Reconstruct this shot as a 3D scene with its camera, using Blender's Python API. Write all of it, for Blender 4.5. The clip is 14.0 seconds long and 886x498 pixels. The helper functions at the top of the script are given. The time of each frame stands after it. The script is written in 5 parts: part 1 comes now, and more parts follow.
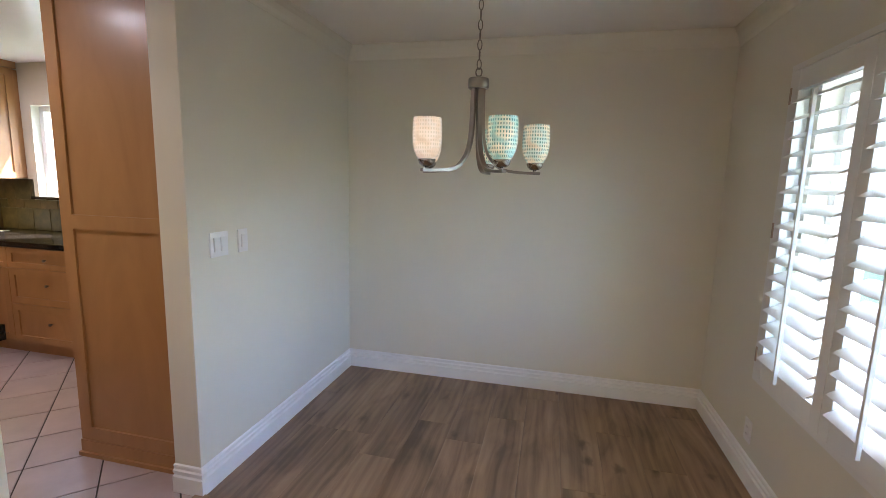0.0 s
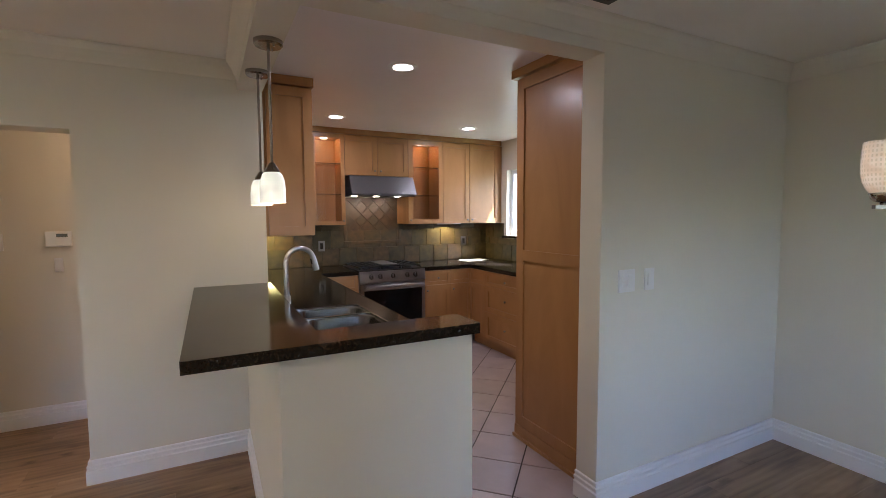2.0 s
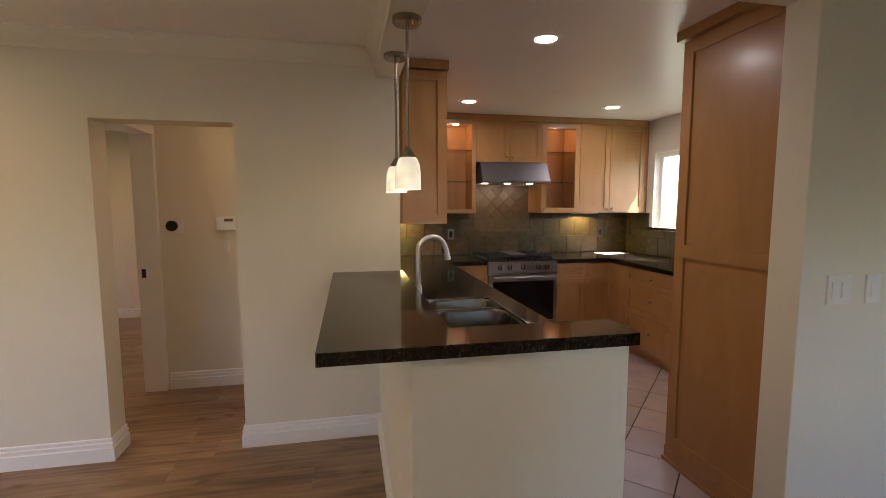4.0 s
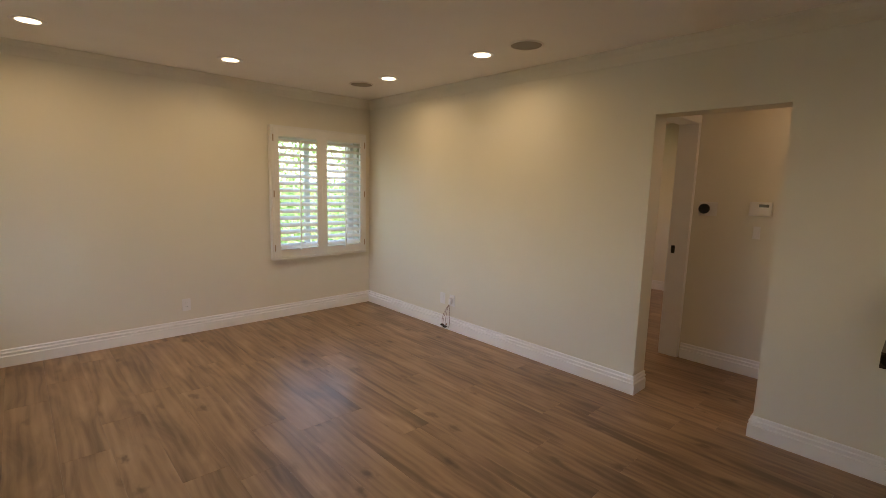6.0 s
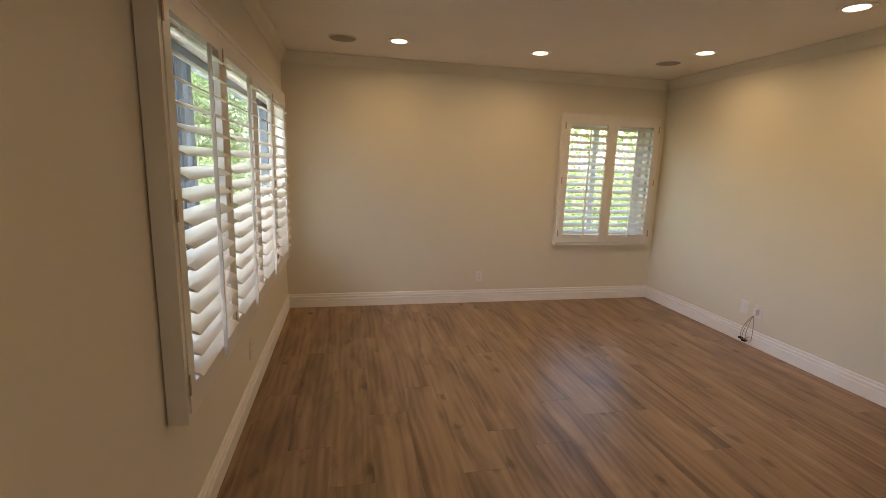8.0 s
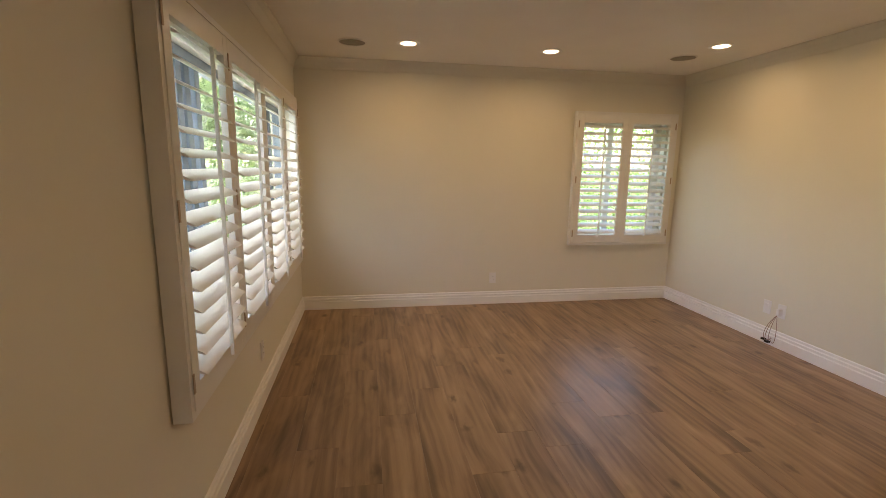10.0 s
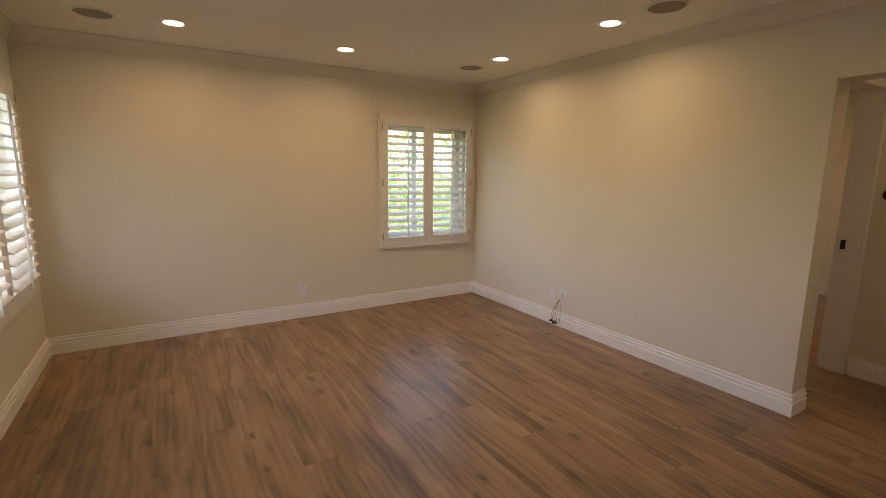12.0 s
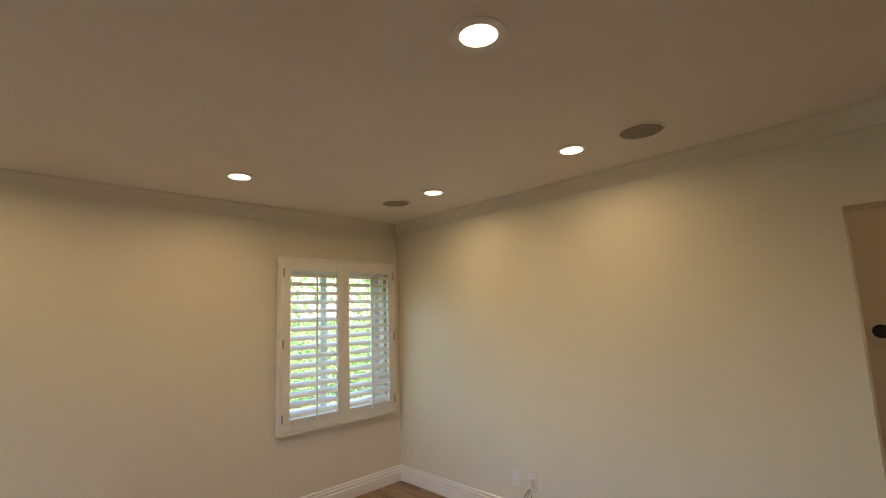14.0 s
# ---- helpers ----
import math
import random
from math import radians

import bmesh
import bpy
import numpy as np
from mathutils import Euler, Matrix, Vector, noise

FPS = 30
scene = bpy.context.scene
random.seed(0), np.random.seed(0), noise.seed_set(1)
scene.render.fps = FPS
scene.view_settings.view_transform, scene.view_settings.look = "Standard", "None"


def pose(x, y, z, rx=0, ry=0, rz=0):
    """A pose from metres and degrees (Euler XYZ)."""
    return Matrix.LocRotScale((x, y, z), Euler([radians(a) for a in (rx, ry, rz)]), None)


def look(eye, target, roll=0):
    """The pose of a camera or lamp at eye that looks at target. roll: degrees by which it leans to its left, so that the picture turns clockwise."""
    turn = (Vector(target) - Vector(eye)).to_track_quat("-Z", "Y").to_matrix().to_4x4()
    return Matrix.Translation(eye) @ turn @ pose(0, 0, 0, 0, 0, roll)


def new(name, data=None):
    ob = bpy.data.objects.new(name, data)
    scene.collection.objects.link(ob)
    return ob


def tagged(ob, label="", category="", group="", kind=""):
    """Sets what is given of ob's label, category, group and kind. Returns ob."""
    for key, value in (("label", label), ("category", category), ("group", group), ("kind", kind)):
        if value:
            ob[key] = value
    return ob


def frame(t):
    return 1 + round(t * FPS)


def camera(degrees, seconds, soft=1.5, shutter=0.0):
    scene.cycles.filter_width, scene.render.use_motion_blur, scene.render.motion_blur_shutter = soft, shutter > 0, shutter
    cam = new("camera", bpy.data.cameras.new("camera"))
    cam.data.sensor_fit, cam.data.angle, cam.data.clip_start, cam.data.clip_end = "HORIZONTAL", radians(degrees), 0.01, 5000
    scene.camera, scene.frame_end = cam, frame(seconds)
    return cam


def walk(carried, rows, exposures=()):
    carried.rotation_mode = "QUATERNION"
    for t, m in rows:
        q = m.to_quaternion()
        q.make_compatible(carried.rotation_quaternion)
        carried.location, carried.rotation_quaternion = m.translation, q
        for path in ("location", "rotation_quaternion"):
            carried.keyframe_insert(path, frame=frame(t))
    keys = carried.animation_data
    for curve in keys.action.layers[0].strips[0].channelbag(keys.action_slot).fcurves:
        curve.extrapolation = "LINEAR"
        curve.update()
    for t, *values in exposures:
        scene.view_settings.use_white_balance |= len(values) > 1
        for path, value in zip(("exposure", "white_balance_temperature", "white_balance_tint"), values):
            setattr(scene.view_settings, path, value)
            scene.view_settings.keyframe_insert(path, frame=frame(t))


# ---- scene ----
cam = camera(88.3, 14.0, soft=0.6)
PATH = [
    (0, (1.2, 1.02, 1.49), (0.745, 2.945, 1.194), 1.5),
    (0.5, (1.264, 1.027, 1.467), (0.322, 2.773, 1.209), 1.95),
    (1, (1.347, 1.017, 1.472), (-0.069, 2.411, 1.243), 1.15),
    (1.5, (1.33, 0.971, 1.493), (-0.341, 2.055, 1.313), -0.2),
    (2, (1.324, 0.944, 1.508), (-0.451, 1.855, 1.361), -0.3),
    (2.2, (1.32, 0.942, 1.505), (-0.48, 1.801, 1.364), -0.3),
    (4.3, (1.1, 0.961, 1.504), (-0.883, 1.103, 1.281), -0.2),
    (4.5, (1.125, 0.992, 1.494), (-0.859, 0.858, 1.275), -0.6),
    (4.8, (1.171, 0.963, 1.481), (-0.738, 0.416, 1.234), -1.4),
    (5, (1.201, 0.976, 1.474), (-0.616, 0.176, 1.233), -1.0),
    (5.5, (1.284, 0.933, 1.486), (-0.316, -0.241, 1.241), -0.1),
    (6, (1.387, 0.899, 1.474), (0.031, -0.545, 1.197), 1.5),
    (6.5, (1.527, 0.885, 1.476), (0.53, -0.818, 1.147), 2.4),
    (7, (1.613, 0.84, 1.5), (0.916, -1.002, 1.151), 2.5),
    (7.5, (1.65, 0.811, 1.476), (1.165, -1.093, 1.103), 2.2),
    (8, (1.659, 0.792, 1.476), (1.25, -1.131, 1.108), 1.9),
    (10.5, (1.525, 0.796, 1.455), (1.202, -1.146, 1.101), 0.8),
    (11, (1.401, 0.796, 1.467), (0.974, -1.126, 1.114), -0.4),
    (11.5, (1.327, 0.766, 1.457), (0.628, -1.073, 1.096), -0.3),
    (12, (1.384, 0.67, 1.444), (0.356, -1.015, 1.117), 0.7),
    (12.5, (1.396, 0.521, 1.433), (0.215, -1.069, 1.156), 0.5),
    (13, (1.275, 0.242, 1.471), (0.016, -1.311, 1.41), -2.4),
    (13.5, (1.181, 0.029, 1.512), (-0.104, -1.494, 1.684), -2.8),
    (14, (1.075, -0.261, 1.539), (-0.316, -1.671, 1.818), -2.0),
]
walk(cam, [(t, look(eye, target, roll)) for t, eye, target, roll in PATH], exposures=[(0, 4.66, 6050, 15), (0.5, 4.45, 5600, 13), (1, 4.26, 5700, 14), (2.2, 4.18, 5900, 15), (4.5, 3.88, 7000, 17), (5.0, 3.76, 6950, 12), (5.5, 3.62, 6900, 11), (6, 3.56, 7100, 13), (7.5, 3.45, 7650, 17), (11, 3.58, 7750, 17), (12, 3.49, 7650, 18), (12.5, 3.6, 7150, 16), (13, 3.54, 7200, 11), (14, 3.48, 7200, 11)])

# ---- world, sun and sky ----
world = bpy.data.worlds.new("world")
scene.world = world
world.use_nodes = True
wn = world.node_tree.nodes
sky = wn.new("ShaderNodeTexSky")
sky.sky_type = 'NISHITA'
sky.sun_disc = False
sky.sun_elevation = radians(50)
sky.sun_rotation = radians(42)
wn["Background"].inputs[1].default_value = 0.125
world.node_tree.links.new(sky.outputs[0], wn["Background"].inputs[0])

sun = new("sun", bpy.data.lights.new("sun", 'SUN'))
sun.data.energy = 2.3
sun.data.angle = radians(0.55)
sun.data.color = (1.0, 0.97, 0.93)
sun.matrix_world = look((9, 10, 16), (0, 0, 0))


def lamp(name, kind, place, watts, colour, size=0.05, target=None, cone=None):
    ob = new(name, bpy.data.lights.new(name, kind))
    ob.data.energy = watts
    ob.data.color = colour
    if kind == 'AREA':
        ob.data.shape = 'DISK'
        ob.data.size = size
        if cone:
            ob.data.spread = radians(cone)
    else:
        ob.data.shadow_soft_size = size
        if cone:
            ob.data.spot_size = radians(cone)
            ob.data.spot_blend = 0.6
    ob.matrix_world = look(place, target or (place[0], place[1] + 1e-4, place[2] - 1))
    return ob


WARM = (1.0, 0.70, 0.39)
SOFT = (1.0, 0.91, 0.97)
# unseen fill downlights, added to brighten the hall and bedroom
FILL_LIGHTS = [(-2.4, 0.5, 0.21), (-4.1, -2.0, 0.8)]
# the last one is unseen, added and placed to brighten the half wall
LIVING_LIGHTS = [(-1.23, -1.52), (-1.23, -2.68), (0.02, -3.14), (1.24, -3.15), (0.0, -1.15), (1.24, 0.82)]
KITCHEN_LIGHTS = [(-1.41, 2.07), (-3.03, 2.05), (-3.0, 3.48)]
PENDANTS = [(-0.88, 1.21), (-1.363, 1.21)]
CEIL = 2.44
for x, y in LIVING_LIGHTS:
    lamp("downlight_lamp", 'AREA', (x, y, CEIL - 0.015), 0.33 if y < 0 else 0.30, WARM, 0.13, cone=168)
# added fill light, no fixture known there
for x, y, watts in FILL_LIGHTS:
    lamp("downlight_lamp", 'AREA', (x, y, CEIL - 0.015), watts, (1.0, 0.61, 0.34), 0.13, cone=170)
for x, y in KITCHEN_LIGHTS:
    lamp("downlight_lamp", 'AREA', (x, y, CEIL - 0.015), 0.30, SOFT, 0.13, cone=172)
for x, y in PENDANTS:
    lamp("pendant_lamp_bulb", 'POINT', (x, y, 1.53), 0.075, WARM, 0.03)


# ---- materials ----
def mat(name, colour, rough=0.5, metal=0.0, vary=0.06, scale=6.0, bump=0.0, bump_scale=200.0, spec=0.5, coat=0.0, each=0.0, stretch=(1, 1, 1)):
    m = bpy.data.materials.new(name)
    m.use_nodes = True
    n, l = m.node_tree.nodes, m.node_tree.links
    b = n["Principled BSDF"]
    b.inputs["Roughness"].default_value = rough
    b.inputs["Metallic"].default_value = metal
    b.inputs["Specular IOR Level"].default_value = spec
    b.inputs["Coat Weight"].default_value = coat
    b.inputs["Coat Roughness"].default_value = 0.15
    tc = n.new("ShaderNodeTexCoord")
    mp = n.new("ShaderNodeMapping")
    mp.inputs["Scale"].default_value = stretch
    l.new(tc.outputs["Object"], mp.inputs[0])
    if each:
        own, far = n.new("ShaderNodeObjectInfo"), n.new("ShaderNodeVectorMath")
        far.operation = 'SCALE'
        far.inputs[0].default_value = (37.0, 19.0, 53.0)
        l.new(own.outputs["Random"], far.inputs["Scale"])
        l.new(far.outputs[0], mp.inputs["Location"])
    big = n.new("ShaderNodeTexNoise")
    big.inputs["Scale"].default_value = scale
    big.inputs["Detail"].default_value = 6
    l.new(mp.outputs[0], big.inputs[0])
    ramp = n.new("ShaderNodeMapRange")
    ramp.inputs[1].default_value, ramp.inputs[2].default_value = 0.25, 0.75
    ramp.inputs[3].default_value, ramp.inputs[4].default_value = 1 - vary, 1 + vary
    l.new(big.outputs[0], ramp.inputs[0])
    value = ramp.outputs[0]
    if each:
        info = n.new("ShaderNodeObjectInfo")
        er = n.new("ShaderNodeMapRange")
        er.inputs[3].default_value, er.inputs[4].default_value = 1 - each, 1 + each
        l.new(info.outputs["Random"], er.inputs[0])
        mul = n.new("ShaderNodeMath")
        mul.operation = 'MULTIPLY'
        l.new(value, mul.inputs[0]), l.new(er.outputs[0], mul.inputs[1])
        value = mul.outputs[0]
    mix = n.new("ShaderNodeVectorMath")
    mix.operation = 'SCALE'
    mix.inputs[0].default_value = colour
    l.new(value, mix.inputs["Scale"])
    l.new(mix.outputs[0], b.inputs["Base Color"])
    if bump:
        fine = n.new("ShaderNodeTexNoise")
        fine.inputs["Scale"].default_value = bump_scale
        fine.inputs["Detail"].default_value = 3
        l.new(mp.outputs[0], fine.inputs[0])
        bp = n.new("ShaderNodeBump")
        bp.inputs["Strength"].default_value = bump
        bp.inputs["Distance"].default_value = 0.002
        l.new(fine.outputs[0], bp.inputs["Height"])
        l.new(bp.outputs[0], b.inputs["Normal"])
    return m


def wood(name, dark, light, along, grain=9.0, rough=0.45, each=0.12, coat=0.0, streak=0.06, fibre=0.35, span=(0.43, 0.85)):
    """Wood whose grain runs along one axis of the object."""
    m = bpy.data.materials.new(name)
    m.use_nodes = True
    n, l = m.node_tree.nodes, m.node_tree.links
    b = n["Principled BSDF"]
    b.inputs["Roughness"].default_value = rough
    b.inputs["Coat Weight"].default_value = coat
    b.inputs["Coat Roughness"].default_value = 0.2
    tc = n.new("ShaderNodeTexCoord")
    info = n.new("ShaderNodeObjectInfo")
    shift = n.new("ShaderNodeVectorMath")
    shift.operation = 'SCALE'
    shift.inputs[0].default_value = (7.3, 41.7, 13.1)
    l.new(info.outputs["Random"], shift.inputs["Scale"])
    add = n.new("ShaderNodeVectorMath")
    l.new(tc.outputs["Object"], add.inputs[0]), l.new(shift.outputs[0], add.inputs[1])
    mp = n.new("ShaderNodeMapping")
    mp.inputs["Scale"].default_value = [streak if a == along else 1.0 for a in "xyz"]
    l.new(add.outputs[0], mp.inputs[0])
    warp = n.new("ShaderNodeTexNoise")
    warp.inputs["Scale"].default_value = grain
    warp.inputs["Detail"].default_value = 5
    warp.inputs["Distortion"].default_value = 1.8
    l.new(mp.outputs[0], warp.inputs[0])
    fine = n.new("ShaderNodeTexNoise")
    fine.inputs["Scale"].default_value = grain * 14
    fine.inputs["Detail"].default_value = 3
    l.new(mp.outputs[0], fine.inputs[0])
    sumn = n.new("ShaderNodeMath")
    sumn.operation = 'MULTIPLY_ADD'
    sumn.inputs[1].default_value = fibre
    l.new(fine.outputs[0], sumn.inputs[0]), l.new(warp.outputs[0], sumn.inputs[2])
    ramp = n.new("ShaderNodeValToRGB")
    ramp.color_ramp.elements[0].position, ramp.color_ramp.elements[0].color = span[0], (*dark, 1)
    ramp.color_ramp.elements[1].position, ramp.color_ramp.elements[1].color = span[1], (*light, 1)
    l.new(sumn.outputs[0], ramp.inputs[0])
    er = n.new("ShaderNodeMapRange")
    er.inputs[3].default_value, er.inputs[4].default_value = 1 - each, 1 + each
    l.new(info.outputs["Random"], er.inputs[0])
    sc = n.new("ShaderNodeVectorMath")
    sc.operation = 'SCALE'
    l.new(ramp.outputs[0], sc.inputs[0]), l.new(er.outputs[0], sc.inputs["Scale"])
    l.new(sc.outputs[0], b.inputs["Base Color"])
    bp = n.new("ShaderNodeBump")
    bp.inputs["Strength"].default_value = 0.12
    bp.inputs["Distance"].default_value = 0.001
    l.new(fine.outputs[0], bp.inputs["Height"])
    l.new(bp.outputs[0], b.inputs["Normal"])
    return m


def plank_mat():
    """Printed oak laminate: wavering bands, fine fibres, cathedral arcs and scattered dark knots along y."""
    m = bpy.data.materials.new("laminate_oak")
    m.use_nodes = True
    n, l = m.node_tree.nodes, m.node_tree.links
    b = n["Principled BSDF"]
    b.inputs["Roughness"].default_value = 0.36
    b.inputs["Specular IOR Level"].default_value = 0.5

    def node(kind, **values):
        o = n.new("ShaderNode" + kind)
        for k, v in values.items():
            o.inputs[k].default_value = v
        return o

    def maths(op, a, c, d=None):
        o = n.new("ShaderNodeMath")
        o.operation = op
        for i, v in enumerate((a, c, d)):
            if v is None:
                continue
            if isinstance(v, (int, float)):
                o.inputs[i].default_value = v
            else:
                l.new(v, o.inputs[i])
        return o.outputs[0]

    def stretched(v, scale):
        mp = n.new("ShaderNodeMapping")
        mp.inputs["Scale"].default_value = scale
        l.new(v, mp.inputs[0])
        return mp.outputs[0]

    def noise(v, scale, detail, distortion=0.0):
        o = node("TexNoise", Scale=scale, Detail=detail, Distortion=distortion)
        l.new(v, o.inputs["Vector"])
        return o.outputs[0]

    tc, info = n.new("ShaderNodeTexCoord"), n.new("ShaderNodeObjectInfo")
    far, add = n.new("ShaderNodeVectorMath"), n.new("ShaderNodeVectorMath")
    far.operation = 'SCALE'
    far.inputs[0].default_value = (17.3, 91.7, 3.1)
    l.new(info.outputs["Random"], far.inputs["Scale"])
    l.new(tc.outputs["Object"], add.inputs[0]), l.new(far.outputs[0], add.inputs[1])
    base = add.outputs[0]
    sway = noise(stretched(base, (1, 0.28, 1)), 4.0, 2)
    bend, shifted = n.new("ShaderNodeCombineXYZ"), n.new("ShaderNodeVectorMath")
    l.new(maths('MULTIPLY', maths('SUBTRACT', sway, 0.5), 0.09), bend.inputs[0])
    l.new(base, shifted.inputs[0]), l.new(bend.outputs[0], shifted.inputs[1])
    v = shifted.outputs[0]
    bands = noise(stretched(v, (1, 0.06, 1)), 12, 3, 0.5)
    fibres = noise(stretched(v, (1, 0.012, 1)), 120, 2)
    blotch = noise(stretched(v, (1, 0.2, 1)), 7.5, 4, 0.9)
    wave = node("TexWave", Scale=7.0, Distortion=5.0, Detail=2.0)
    wave.inputs["Detail Scale"].default_value = 1.2
    l.new(stretched(v, (1, 0.10, 1)), wave.inputs["Vector"])
    tone = maths('MULTIPLY_ADD', fibres, 0.17, maths('MULTIPLY_ADD', bands, 0.58, maths('MULTIPLY_ADD', blotch, 1.16, maths('MULTIPLY', wave.outputs["Fac"], 0.10))))
    ramp = n.new("ShaderNodeValToRGB")
    e = ramp.color_ramp.elements
    e[0].position, e[0].color = 0.74 / 1.6, (0.145, 0.089, 0.052, 1)
    e[1].position, e[1].color = 1.42 / 1.6, (0.45, 0.308, 0.188, 1)
    mid = e.new(1.08 / 1.6)
    mid.color = (0.312, 0.200, 0.119, 1)
    l.new(maths('DIVIDE', tone, 1.6), ramp.inputs[0])
    # knots
    ragged = noise(stretched(base, (1, 0.5, 1)), 30, 3)
    cells = n.new("ShaderNodeTexVoronoi")
    cells.voronoi_dimensions = '2D'
    cells.inputs["Scale"].default_value = 4.6
    l.new(stretched(base, (1, 0.55, 1)), cells.inputs["Vector"])
    chance = n.new("ShaderNodeSeparateColor")
    l.new(cells.outputs["Color"], chance.inputs[0])
    some = node("MapRange")
    l.new(chance.outputs[0], some.inputs[0])
    some.inputs[1].default_value, some.inputs[2].default_value = 0.45, 0.75
    core = n.new("ShaderNodeMapRange")
    core.interpolation_type = 'SMOOTHSTEP'
    core.inputs[1].default_value, core.inputs[2].default_value = 0.15, 0.37
    core.inputs[3].default_value, core.inputs[4].default_value = 0.74, 0.0
    l.new(maths('MULTIPLY_ADD', ragged, 0.36, cells.outputs["Distance"]), core.inputs[0])
    dark = maths('SUBTRACT', 1.0, maths('MULTIPLY', core.outputs[0], some.outputs[0]))
    own = node("MapRange")
    own.inputs[3].default_value, own.inputs[4].default_value = 0.95, 1.06
    l.new(info.outputs["Random"], own.inputs[0])
    sc = n.new("ShaderNodeVectorMath")
    sc.operation = 'SCALE'
    tint = n.new("ShaderNodeMix")
    tint.data_type = 'RGBA'
    tint.inputs[7].default_value = (0.072, 0.040, 0.022, 1)
    l.new(maths('SUBTRACT', 1.0, dark), tint.inputs[0]), l.new(ramp.outputs[0], tint.inputs[6])
    l.new(tint.outputs[2], sc.inputs[0]), l.new(own.outputs[0], sc.inputs["Scale"])
    l.new(sc.outputs[0], b.inputs["Base Color"])
    gloss = node("MapRange")
    gloss.inputs[3].default_value, gloss.inputs[4].default_value = 0.31, 0.43
    l.new(blotch, gloss.inputs[0]), l.new(gloss.outputs[0], b.inputs["Roughness"])
    bp = node("Bump", Strength=0.10, Distance=0.001)
    l.new(fibres, bp.inputs["Height"]), l.new(bp.outputs[0], b.inputs["Normal"])
    return m


def glow(name, colour, strength):
    m = bpy.data.materials.new(name)
    m.use_nodes = True
    b = m.node_tree.nodes["Principled BSDF"]
    b.inputs["Base Color"].default_value = (*colour, 1)
    b.inputs["Emission Color"].default_value = (*colour, 1)
    b.inputs["Emission Strength"].default_value = strength
    return m


def glass(name, colour=(1, 1, 1), rough=0.0):
    """Thin clear pane: mostly see-through with a sharp reflection."""
    m = bpy.data.materials.new(name)
    m.use_nodes = True
    n, l = m.node_tree.nodes, m.node_tree.links
    n.remove(n["Principled BSDF"])
    tr, gl, mx, lw = n.new("ShaderNodeBsdfTransparent"), n.new("ShaderNodeBsdfGlossy"), n.new("ShaderNodeMixShader"), n.new("ShaderNodeLayerWeight")
    tr.inputs[0].default_value = (*colour, 1)
    gl.inputs["Roughness"].default_value = rough
    lw.inputs[0].default_value = 0.5
    pw, ma = n.new("ShaderNodeMath"), n.new("ShaderNodeMath")
    pw.operation, ma.operation = 'POWER', 'MULTIPLY_ADD'
    pw.inputs[1].default_value = 5
    ma.inputs[1].default_value, ma.inputs[2].default_value = 0.7, 0.035
    l.new(lw.outputs["Facing"], pw.inputs[0]), l.new(pw.outputs[0], ma.inputs[0])
    l.new(ma.outputs[0], mx.inputs[0]), l.new(tr.outputs[0], mx.inputs[1]), l.new(gl.outputs[0], mx.inputs[2])
    l.new(mx.outputs[0], n["Material Output"].inputs[0])
    return m


def granite():
    m = mat("black_granite", (0.016, 0.013, 0.011), 0.10, spec=0.36, vary=0.3, scale=9)
    n, l = m.node_tree.nodes, m.node_tree.links
    b = n["Principled BSDF"]
    tc = n.new("ShaderNodeTexCoord")
    v = n.new("ShaderNodeTexVoronoi")
    v.inputs["Scale"].default_value = 230
    l.new(tc.outputs["Object"], v.inputs["Vector"])
    r = n.new("ShaderNodeValToRGB")
    e = r.color_ramp.elements
    e[0].position, e[0].color = 0.0, (0.006, 0.0055, 0.005, 1)
    e[1].position, e[1].color = 1.0, (0.045, 0.034, 0.025, 1)
    mid = e.new(0.7)
    mid.color = (0.010, 0.008, 0.007, 1)
    sep = n.new("ShaderNodeSeparateColor")
    l.new(v.outputs["Color"], sep.inputs[0])
    l.new(sep.outputs[0], r.inputs[0])
    l.new(r.outputs[0], b.inputs["Base Color"])
    return m


def slate(name, colour):
    """Mottled slate, varied tile by tile from olive to rust."""
    m = mat(name, colour, 0.42, vary=0.6, scale=14, bump=0.6, bump_scale=50, each=0.14)
    n, l = m.node_tree.nodes, m.node_tree.links
    b = n["Principled BSDF"]
    info, ramp = n.new("ShaderNodeObjectInfo"), n.new("ShaderNodeValToRGB")
    e = ramp.color_ramp.elements
    e[0].position, e[0].color = 0.0, (0.90, 0.98, 0.74, 1)
    e[1].position, e[1].color = 1.0, (1.18, 0.98, 0.76, 1)
    sc = b.inputs["Base Color"].links[0].from_node
    mul = n.new("ShaderNodeVectorMath")
    mul.operation = 'MULTIPLY'
    l.new(info.outputs["Random"], ramp.inputs[0])
    l.new(sc.outputs[0], mul.inputs[0]), l.new(ramp.outputs[0], mul.inputs[1])
    l.new(mul.outputs[0], b.inputs["Base Color"])
    return m


M_WALL = mat("cream_wall_paint", (0.75, 0.72, 0.625), 0.6, vary=0.015, scale=2.5, bump=0.12, bump_scale=260, spec=0.3)
M_CEIL = mat("white_ceiling_paint", (0.86, 0.83, 0.78), 0.65, vary=0.02, scale=3, bump=0.15, bump_scale=180, spec=0.3)
M_CEILK = mat("satin_kitchen_ceiling_paint", (0.88, 0.845, 0.87), 0.32, vary=0.03, scale=2, bump=0.2, bump_scale=25, spec=0.5)
M_TRIM = mat("white_trim_paint", (0.86, 0.86, 0.86), 0.35, vary=0.02, scale=8)
M_SHUT = mat("white_shutter_paint", (0.78, 0.775, 0.75), 0.32, vary=0.02, scale=10)
M_PLANK = plank_mat()
